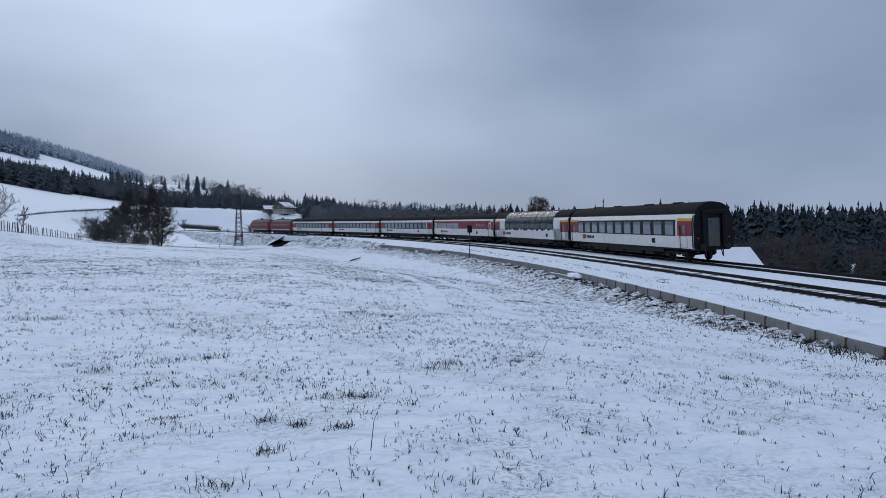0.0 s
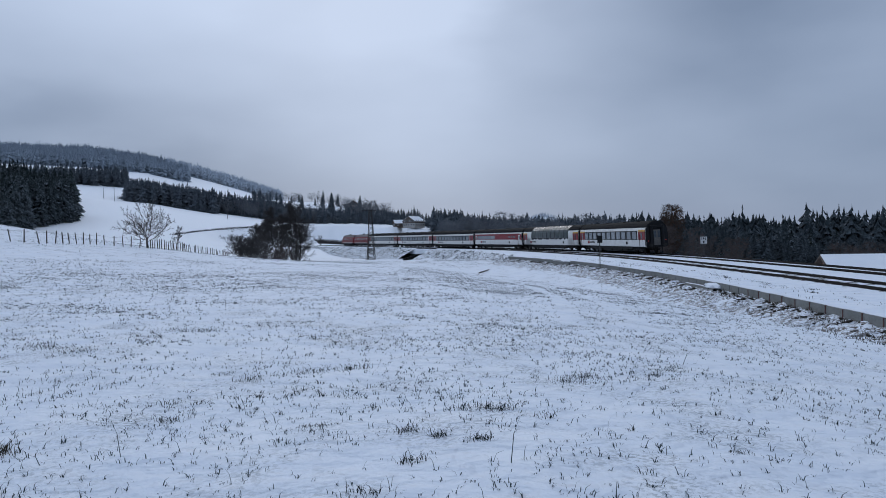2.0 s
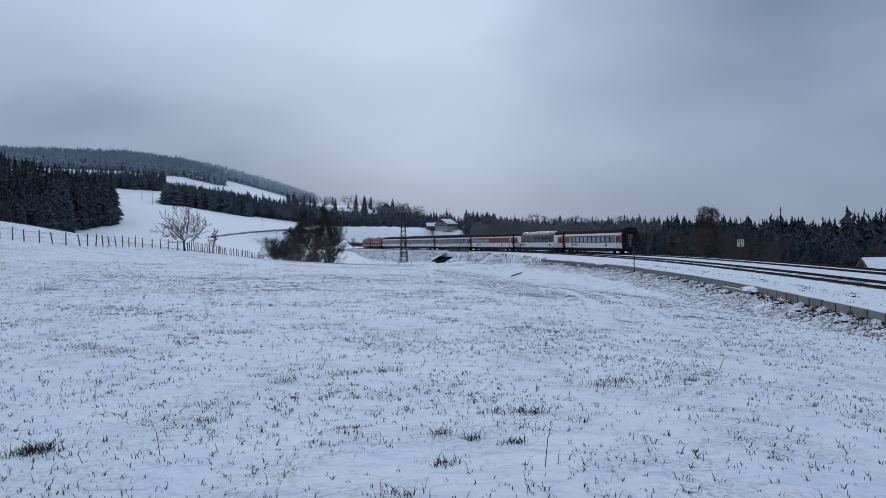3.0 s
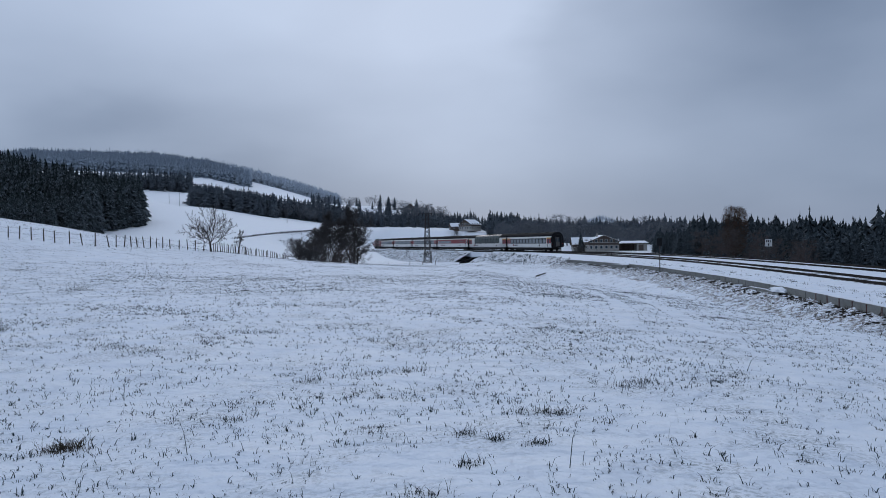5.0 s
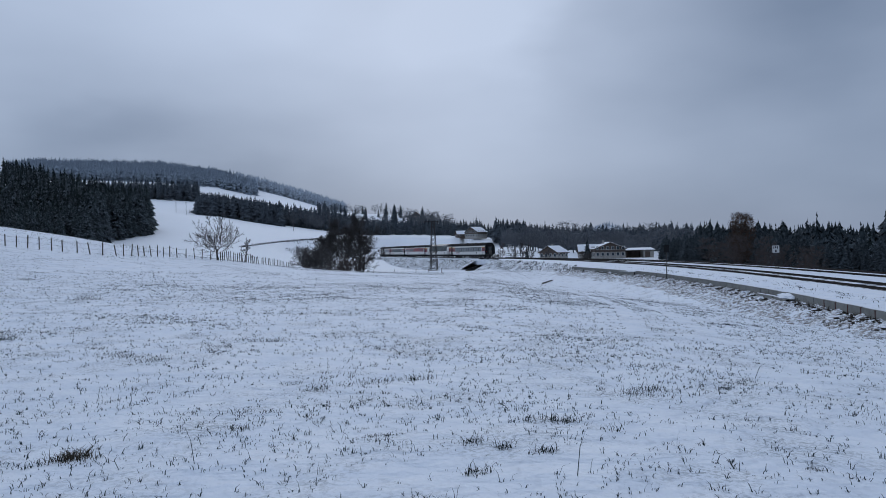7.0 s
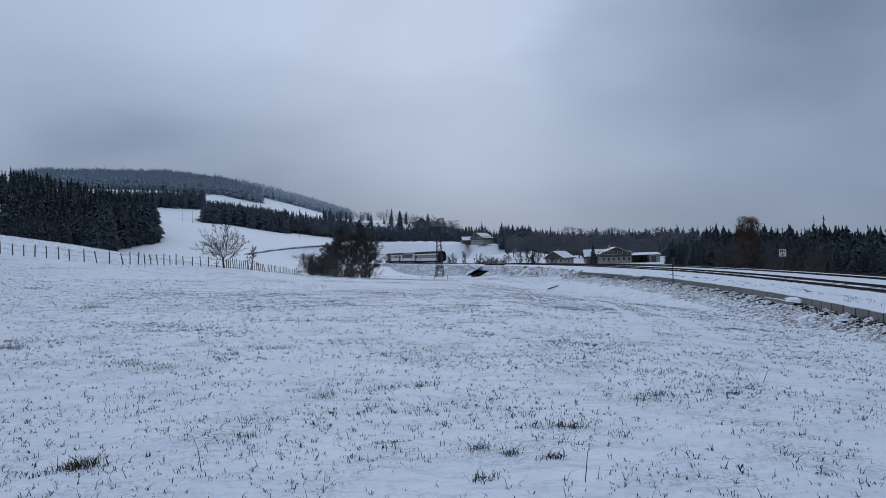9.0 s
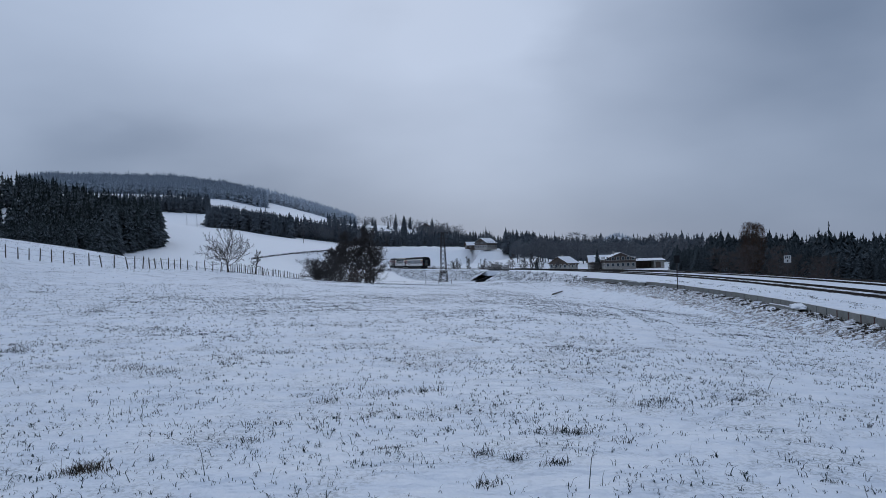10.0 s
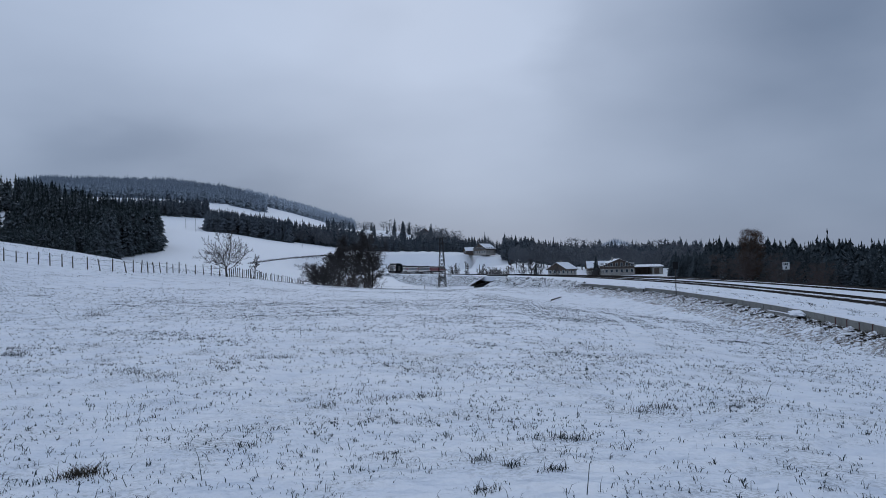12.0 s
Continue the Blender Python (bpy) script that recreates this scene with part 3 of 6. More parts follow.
def bogie(parent, x, wheel_x=1.25):
    bm = bmesh.new()
    for sgn in (1, -1):
        box(bm, x - 1.75, x + 1.75, sgn * 1.0 - 0.09, sgn * 1.0 + 0.09, 0.46, 0.66, 0.03)
        for k in (-wheel_x, wheel_x):
            box(bm, x + k - 0.22, x + k + 0.22, sgn * 1.02 - 0.12, sgn * 1.02 + 0.12, 0.32, 0.6, 0.03)
        tube(bm, (x - 0.35, sgn * 1.0, 0.4), (x - 0.35, sgn * 1.0, 0.9), 0.13, 0.13, 8, True)
        tube(bm, (x + 0.35, sgn * 1.0, 0.4), (x + 0.35, sgn * 1.0, 0.9), 0.13, 0.13, 8, True)
    box(bm, x - 0.4, x + 0.4, -1.0, 1.0, 0.5, 0.85)
    b = part("bogie", bm, M_UNDER, parent, "dark steel bogie with dust and snow")
    for k in (-wheel_x, wheel_x):
        w = bmesh.new()
        for sgn in (1, -1):
            tube(w, (x + k, sgn * 0.68, 0.46), (x + k, sgn * 0.81, 0.46), 0.46, 0.46, 20, True)
            tube(w, (x + k, sgn * 0.66, 0.46), (x + k, sgn * 0.69, 0.46), 0.49, 0.49, 20, True)
        tube(w, (x + k, -0.7, 0.46), (x + k, 0.7, 0.46), 0.08, 0.08, 8)
        part("wheelset", w, M_RAIL, b)


def coach(kind, label):
    c = thing("passenger_coach", 0, 0, 0, 0, label, "train coach", "coaches of the train")
    H = L_COACH / 2 - 0.35
    if kind == "dome":
        bm = prism(bmesh.new(), both([(1.38, 0.92), (1.42, 1.1), (1.42, 2.08)]), -H, H)
        prism(bm, both(BODY), -H, -H + 4.2); prism(bm, both(BODY), H - 4.4, H)
    else:
        bm = prism(bmesh.new(), both(BODY), -H, H)
    part("body", bm, M_COACH_WHITE, c, "white painted steel body")
    if kind != "dome":
        bm = prism(bmesh.new(), both(ROOF), -H, H)
        for i in range(14):      # seams of the roof sheet
            x = -H + 0.9 + i * (2 * H - 1.8) / 13
            prism(bm, [(y * 1.002, z + 0.005) for y, z in both(ROOF)], x - 0.02, x + 0.02)
        for x in (-8.0, -3.0, 3.5, 8.6):
            box(bm, x - 0.35, x + 0.35, -0.3, 0.3, 4.0, 4.11, 0.03)
        part("roof", bm, M_COACH_ROOF, c, "dark grey ribbed roof")
    else:
        bm = bmesh.new()
        for a, b in ((-H, -H + 4.2), (H - 4.4, H)):
            prism(bm, both(ROOF), a, b)
        prism(bm, [(0.32, 3.6), (0.32, 4.03), (0, 4.06), (-0.32, 4.03), (-0.32, 3.6)], -H + 4.2, H - 4.4)
        part("roof", bm, M_COACH_ROOF, c, "dark grey roof with a glazed middle")
    bm = bmesh.new()
    box(bm, -H, H, -1.2, 1.2, 0.78, 0.93)
    for i in range(7):
        x = -6.2 + i * 1.9 + (0.3 if i % 2 else 0)
        box(bm, x, x + 1.7, -1.22, -0.4, 0.3, 0.8, 0.03); box(bm, x, x + 1.65, 0.4, 1.22, 0.3, 0.8, 0.03)
    for sgn in (1, -1):
        box(bm, -8, 8, sgn * 1.26 - 0.02, sgn * 1.26 + 0.02, 0.55, 0.92)
    part("underframe", bm, M_UNDER, c, "dark grey underframe with equipment boxes")
    for x in (-9.5, 9.5):
        bogie(c, x)
    first = kind in ("first", "dome")
    for sgn in (1, -1):
        wz0, wz1 = 1.84, 2.84
        if kind == "dome":
            n, x0, x1 = 9, -H + 4.3, H - 4.5
            w = (x1 - x0) / n
            part("window_band", panel(x0, x1, 1.8, 2.1, sgn), M_COACH_BLACK, c, "black band under the dome windows")
            prof = [(1.42, 2.1), (1.40, 2.6), (1.34, 3.0), (1.2, 3.4), (0.95, 3.72), (0.6, 3.93), (0.32, 4.02)]
            for i in range(n):
                g = bmesh.new()
                A = [g.verts.new((x0 + i * w + 0.05, sgn * y, z)) for y, z in prof]; B = [g.verts.new((x0 + (i + 1) * w - 0.05, sgn * y, z)) for y, z in prof]
                for k in range(len(prof) - 1):
                    g.faces.new((A[k], B[k], B[k + 1], A[k + 1]) if sgn > 0 else (A[k + 1], B[k + 1], B[k], A[k]))
                bmesh.ops.solidify(g, geom=g.faces[:], thickness=0.03)
                part("dome_window", g, M_GLASS_DOME, c, "tall curved tinted glass pane")
            for i in range(n + 1):
                r = bmesh.new()
                prism(r, [(sgn * (y + 0.015), z + 0.015) for y, z in prof] + [(sgn * (y - 0.06), z - 0.06) for y, z in reversed(prof)], x0 + i * w - 0.05, x0 + i * w + 0.05)
                part("window_rib", r, M_COACH_BLACK, c)
            # mountain outline above the white lower side
            z = bmesh.new()
            rr = random.Random(5)
            x = x0
            pts = []
            while x < x1:
                pts.append((x, 1.78 + rr.uniform(-0.02, 0.28))); x += rr.uniform(0.25, 0.5)
            for (xa, za), (xb, zb) in zip(pts, pts[1:]):
                q = [z.verts.new((xx, sgn * 1.438, zz)) for xx, zz in ((xa, 1.7), (xb, 1.7), (xb, zb), (xa, za))]
                z.faces.new(q if sgn < 0 else q[::-1])
            part("mountain_motif", z, M_COACH_WHITE, c, "white jagged mountain outline")
        elif kind == "dining":
            part("window_band", panel(-H + 1.2, H - 0.2, 1.9, 3.05, sgn, 0.008), M_COACH_RED, c, "red upper side")
            for x in (-9.4, -8.2, -7.0, 0.9, 2.0, 3.1, 4.2, 5.3):
                g = panel(x, x + 0.95, 1.98, 2.72, sgn, 0.02) if x > 0 else panel(x, x + 0.6, 2.25, 2.65, sgn, 0.02)
                part("window", g, M_GLASS_LIT, c)
            for x in (6.6, 7.7, 8.8, 9.9):
                part("window", panel(x, x + 0.95, 1.98, 2.72, sgn, 0.02), M_GLASS_LIT, c)
        else:
            n = 11
            x0, x1 = -H + 2.6, H - 2.3
            part("window_band", panel(x0, x1, 1.76, wz1 + 0.06, sgn, 0.008), M_COACH_BLACK, c, "black window band")
            w = (x1 - x0) / n
            for i in range(n):
                part("window", panel(x0 + i * w + 0.3, x0 + (i + 1) * w - 0.3, wz0, wz1 - 0.06, sgn, 0.02), M_GLASS_LIT, c)
        for e in (1, -1):
            xd = e * (H - 1.25)
            if kind != "dining" or e < 0:
                part("door_field", panel(*sorted((xd - e * 1.05, xd + e * 1.22)), 1.78, 2.92, sgn, 0.010), M_COACH_RED, c, "red field round the door")
            d = part("door", panel(xd - 0.36, xd + 0.42, 1.0, 2.78, sgn, 0.016), M_COACH_RED if kind != "dining" else M_COACH_WHITE, c, "narrow folding door")
            part("door_window", panel(xd - 0.2, xd + 0.24, 1.9, 2.62, sgn, 0.022), M_GLASS, d)
            part("door_sill", panel(xd - 0.36, xd + 0.42, 1.02, 1.76, sgn, 0.019), M_COACH_WHITE, d)
            h = tube(bmesh.new(), (xd + 0.62, sgn * 1.46, 0.9), (xd + 0.62, sgn * 1.46, 2.5), 0.025, 0.025, 5)
            part("grab_rail", h, M_UNDER, c)
            part("corner_trim", panel(*sorted((e * (H - 0.02), e * (H - 0.16))), 0.95, 3.2, sgn, 0.03), M_COACH_BLACK, c)
            if first:
                part("yellow_stripe", panel(*sorted((xd - e * 1.05, xd + e * 1.22)), 2.8, 3.0, sgn, 0.024), M_COACH_YELLOW, c, "yellow first-class stripe")
        part("emblem", panel(8.3, 9.15, 1.24, 1.62, sgn, 0.012), M_COACH_RED, c, "small red emblem")
        bars = bmesh.new()
        for k in range(6):
            box(bars, 7.8 - k * 0.34, 8.05 - k * 0.34, sgn * 1.428 - 0.005, sgn * 1.428 + 0.005, 1.31, 1.54)
        part("lettering_bars", bars, M_UNDER, c, "dark illegible lettering")
        part("vent_grille", panel(-6.9, -6.3, 1.2, 1.55, sgn, 0.012), M_UNDER, c)
    for e in (1, -1):
        bm = prism(bmesh.new(), both([(1.36, 0.9), (1.4, 1.1), (1.4, 2.55), (1.35, 2.95), (1.25, 3.27), (1.13, 3.5), (0.9, 3.75), (0.53, 3.92), (0.0, 4.0)]), e * H, e * (H + 0.07))
        end = part("end_wall", bm, M_COACH_BLACK, c, "black coach end")
        bm = bmesh.new()
        for y0, y1, z0, z1 in ((-0.85, -0.55, 1.0, 3.4), (0.55, 0.85, 1.0, 3.4), (-0.85, 0.85, 3.2, 3.5)):
            box(bm, *sorted((e * (H + 0.05), e * (H + 0.34))), y0, y1, z0, z1, 0.06)
        part("gangway_bellows", bm, M_COACH_BLACK, end, "black rubber gangway surround")
        dr = part("gangway_door", boxed(*sorted((e * (H + 0.07), e * (H + 0.12))), -0.42, 0.42, 1.05, 2.95, bevel=0.02), M_GREYDOOR, end, "worn grey gangway door")
        for y in (-0.25, 0.25):
            part("door_pane", boxed(*sorted((e * (H + 0.12), e * (H + 0.13))), y - 0.16, y + 0.16, 2.0, 2.8), M_GLASS, end)
        for y in (-0.88, 0.88):
            b = tube(bmesh.new(), (e * H, y, 1.05), (e * (H + 0.3), y, 1.05), 0.1, 0.1, 10, True)
            tube(b, (e * (H + 0.3), y, 1.05), (e * (H + 0.35), y, 1.05), 0.24, 0.24, 16, True)
            part("buffer", b, M_UNDER, end)
        hk = tube(bmesh.new(), (e * H, 0, 1.02), (e * (H + 0.3), 0, 0.98), 0.06, 0.05, 6, True)
        tube(hk, (e * (H + 0.3), 0, 1.0), (e * (H + 0.22), 0.02, 0.55), 0.05, 0.05, 6, True)
        part("coupling_hook", hk, M_UNDER, end)
        for y0, y1 in ((0.45, 0.2), (-0.45, -0.62), (0.62, 0.72)):
            ho = tube(bmesh.new(), (e * (H + 0.12), y0, 0.9), (e * (H + 0.24), (y0 + y1) / 2, 0.36), 0.035, 0.035, 5)
            tube(ho, (e * (H + 0.24), (y0 + y1) / 2, 0.36), (e * (H + 0.12), y1, 0.85), 0.035, 0.035, 5)
            part("brake_hose", ho, M_UNDER, end)
    return c


def tail_lamps(c):
    H = L_COACH / 2 - 0.35
    for y in (-1.1, 1.1):
        t = tube(bmesh.new(), (-H - 0.07, y, 1.62), (-H - 0.1, y, 1.62), 0.05, 0.045, 12, True)
        part("tail_lamp", t, M_TAIL, c, "small red glowing tail lamp")


def locomotive():
    c = thing("diesel_locomotive", 0, 0, 0, 0, "red diesel locomotive with a grey roof", "locomotive", "locomotives of the train")
    H = 7.7
    prof = [(1.5, 1.0), (1.52, 1.3), (1.52, 2.5), (1.3, 3.05)]
    bm = bmesh.new()
    secs = [(-H, 0.72, 0.6), (-H + 0.35, 0.97, 0.9), (-H + 1.1, 1.0, 1.0), (H - 1.1, 1.0, 1.0), (H - 0.35, 0.97, 0.9), (H, 0.72, 0.6)]
    rows = []
    for x, wy, hz in secs:
        rows.append([bm.verts.new((x, y * wy if abs(x) > 7 else y, 1.0 + (z - 1.0) * (hz if z > 2 else 1))) for y, z in both(prof)])
    for a, b in zip(rows, rows[1:]):
        for i in range(len(a)):
            bm.faces.new((a[i], b[i], b[(i + 1) % len(a)], a[(i + 1) % len(a)]))
    bm.faces.new(rows[0]); bm.faces.new(rows[-1][::-1])
    bmesh.ops.recalc_face_normals(bm, faces=bm.faces)
    part("body", bm, M_LOCO_RED, c, "traffic-red painted body")
    bm = prism(bmesh.new(), both([(1.3, 3.04), (1.1, 3.4), (0.7, 3.7), (0, 3.82)]), -H + 0.9, H - 0.9)
    for x in (-4.0, -1.0, 2.2, 4.6):
        box(bm, x - 0.5, x + 0.5, -0.55, 0.55, 3.6, 3.92, 0.05)
    part("roof", bm, M_LOCO_ROOF, c, "sooty grey roof")
    for x in (1.2, 2.0):
        part("exhaust_stack", tube(bmesh.new(), (x, 0.0, 3.75), (x, 0.0, 4.25), 0.18, 0.16, 10, True), M_UNDER, c)
    part("underframe", box(boxed(-H + 0.3, H - 0.3, -1.35, 1.35, 0.75, 1.02), -2.6, 2.6, -1.3, 1.3, 0.25, 0.78, 0.05), M_UNDER, c)
    for x in (-4.6, 4.6):
        bogie(c, x, 1.4)
    for sgn in (1, -1):
        for x in (-6.6, 6.0):
            part("cab_window", boxed(x - 0.1, x + 0.75, *sorted((sgn * 1.45, sgn * 1.54)), 2.0, 2.62, bevel=0.02), M_GLASS, c)
        for x in (-3.9, -2.4, -0.7, 0.7, 2.4, 3.9):
            part("engine_window", boxed(x - 0.42, x + 0.42, *sorted((sgn * 1.45, sgn * 1.535)), 2.1, 2.6, bevel=0.02), M_GLASS, c)
        part("lower_stripe", boxed(-H + 1.1, H - 1.1, *sorted((sgn * 1.45, sgn * 1.53)), 1.0, 1.22), M_SIGN, c, "pale lower edge")
        for e in (1, -1):
            part("front_window", boxed(*sorted((e * (H - 0.25), e * (H + 0.01))), *sorted((sgn * 0.12, sgn * 0.92)), 2.05, 2.5), M_GLASS, c)
            part("buffer", tube(bmesh.new(), (e * H, sgn * 0.88, 1.05), (e * (H + 0.4), sgn * 0.88, 1.05), 0.2, 0.24, 12, True), M_UNDER, c)
    return c


def build_train():
    last = coach("first", "white coach with black window band, red doors and yellow stripe")
    tail_lamps(last)
    dome = coach("dome", "white panorama coach with tall curved roof windows")
    dining = coach("dining", "white dining coach with a red upper side")
    second = coach("second", "white coach with black window band and red doors")
    cars = [(last, L_COACH), (dome, L_COACH), (dining, L_COACH), (second, L_COACH), (copy_thing(second, Matrix()), L_COACH), (copy_thing(second, Matrix()), L_COACH)]
    eng = locomotive()
    return cars + [(eng, L_LOCO), (copy_thing(eng, Matrix()), L_LOCO)]


TRAIN = build_train()


def rear_of_train(t):
    return 22.54 * t - 0.0095 * t * t


def motions():
    back = 0.0
    for car, length in TRAIN:
        piv = length * 0.36
        rows = []
        for i in range(49):
            t = i * 0.25
            s = rear_of_train(t) + back + length / 2
            x0, y0, _ = line(s - piv); x1, y1, _ = line(s + piv)
            rows.append((t, pose((x0 + x1) / 2, (y0 + y1) / 2, float(grade(s) + main_lift(s)), -float(cant(s)), 0, math.degrees(math.atan2(y1 - y0, x1 - x0)))))
        walk(car, rows)
        back += length


# ---- woods ----
def conifer_np(rnd, tiers, per, tall=1.0, spread=0.17, low=0.06, slim=1.0, light=False):
    """One conifer of unit height: a trunk and drooping, roof-shaped boughs."""
    V, F = [], []

    def tri(a, b, c):
        k = len(V); V.extend((a, b, c)); F.append((k, k + 1, k + 2))
    for i in range(3):
        a0, a1 = i * 2.094, (i + 1) * 2.094
        tri((0.012 * math.cos(a0), 0.012 * math.sin(a0), -0.05), (0.012 * math.cos(a1), 0.012 * math.sin(a1), -0.05), (0, 0, 0.97))
    for k in range(tiers):
        f = k / (tiers - 1)
        zt = low + (0.95 - low) * f ** 0.92
        R = spread * (1 - f) ** 0.66 * (1 if f > 0.12 else 0.75 + 2 * f) + 0.018
        n = max(4, round(per * (1 - 0.55 * f)))
        a0 = rnd.random() * 6.28
        for j in range(n):
            a = a0 + 6.283 * j / n + rnd.uniform(-0.3, 0.3)
            L = R * rnd.uniform(0.5, 1.25)
            drop = L * rnd.uniform(0.15, 0.75)
            w = L * rnd.uniform(0.28, 0.5) * slim + 0.006
            ca, sa = math.cos(a), math.sin(a)
            z = zt + rnd.uniform(-0.6, 0.6) / tiers
            base = (0.0, 0.0, z + 0.9 / tiers)
            tip = (ca * L, sa * L, z - drop)
            mid = (ca * L * 0.55, sa * L * 0.55, z - drop * 0.3 + 0.35 / tiers)
            l = (ca * L * 0.6 - sa * w, sa * L * 0.6 + ca * w, z - drop * 0.75 - w * 0.3)
            r = (ca * L * 0.6 + sa * w, sa * L * 0.6 - ca * w, z - drop * 0.75 - w * 0.3)
            if light:
                tri(base, tip, l); tri(base, r, tip)
                continue
            tri(base, mid, l); tri(mid, tip, l); tri(base, r, mid); tri(mid, r, tip)
    return np.array(V), np.array(F)


def bare_np(rnd, puffs=26, per=16, thin=1.0):
    """One leafless broadleaf tree of unit height for far woods: a trunk, limbs and sprays of twigs."""
    V, F = [], []

    def blade(p, q, w):
        p, q = np.array(p), np.array(q)
        d = q - p; o = np.cross(d, (rnd.uniform(-1, 1), rnd.uniform(-1, 1), 0.3)); o = o / (np.linalg.norm(o) + 1e-6) * w
        k = len(V); V.extend((p - o, p + o, q)); F.append((k, k + 1, k + 2))
    blade((0, 0, -0.03), (0.0, 0, 0.75), 0.018); blade((0, 0, -0.03), (0.02, 0.0, 0.8), 0.018)
    for i in range(puffs):
        a, h = rnd.random() * 6.28, rnd.uniform(0.25, 0.93)
        R = 0.30 * math.sqrt(max(0.05, 1 - ((h - 0.58) / 0.42) ** 2)) * rnd.uniform(0.45, 1.0)
        c = (math.cos(a) * R, math.sin(a) * R, h)
        blade((0, 0, h * 0.62), c, 0.007 * thin)
        for k in range(per):
            q = (c[0] + rnd.gauss(0, 0.06), c[1] + rnd.gauss(0, 0.06), c[2] + rnd.gauss(0.02, 0.06))
            blade(c, q, 0.005 * thin)
    return np.array(V), np.array(F)


R_TREE = random.Random(11)
SPRUCE_FINE = [conifer_np(R_TREE, 26, 11, spread=R_TREE.uniform(0.15, 0.21), slim=0.62) for _ in range(5)]
SPRUCE_NEAR = [conifer_np(R_TREE, 34, 13, spread=R_TREE.uniform(0.14, 0.19), slim=0.45, light=True) for _ in range(4)]
SPRUCE_MID = [conifer_np(R_TREE, 12, 7, spread=R_TREE.uniform(0.15, 0.21), light=True) for _ in range(5)]
SPRUCE_LOW = [conifer_np(R_TREE, 6, 5, spread=R_TREE.uniform(0.16, 0.22), light=True) for _ in range(4)]
BARE_FAR = [bare_np(R_TREE, 40, 14, 0.75) for _ in range(5)]
BARE_MID = [bare_np(R_TREE, 56, 20, 0.5) for _ in range(4)]


def wood(name, spots, kinds, material, label, h0, h1, seed, tall=1.12, fat=(1.05, 1.65)):
    """One wood as a single mesh of many trees; spots are (x, y)."""
    rnd = random.Random(seed)
    xs = np.array([p[0] for p in spots]); ys = np.array([p[1] for p in spots]); zs = height(xs, ys)
    V, F, base = [], [], 0
    for x, y, z in zip(xs, ys, zs):
        v, f = rnd.choice(kinds)
        h, a, wide = rnd.triangular(h0 * 0.86, h1 * 1.06, (h0 + h1) / 2) * (tall if rnd.random() < 0.08 else 1), rnd.random() * 6.28, rnd.uniform(*fat)
        ca, sa = math.cos(a) * h * wide, math.sin(a) * h * wide
        w = np.stack([v[:, 0] * ca - v[:, 1] * sa + x, v[:, 0] * sa + v[:, 1] * ca + y, v[:, 2] * h + z], axis=-1)
        V.append(w); F.append(f + base); base += len(v)
    ob = new(name, mesh_np(name, np.vstack(V), np.vstack(F), material))
    return tagged(ob, label, "forest", kind="stuff")


def polar_spots(n, az, rad, seed, keep=None):
    """Random places between two bearings (degrees, right positive) and two distances, which may vary with the bearing."""
    rnd, out = random.Random(seed), []
    while len(out) < n:
        a = rnd.uniform(*az)
        f = (a - az[0]) / (az[1] - az[0])
        r0, r1 = (np.interp(f, np.linspace(0, 1, len(q)), q) for q in rad)
        r = math.sqrt(rnd.uniform(r0 * r0, r1 * r1))
        p = (r * math.sin(radians(a)), r * math.cos(radians(a)))
        if keep is None or keep(*p, a, r):
            out.append(p)
    return out


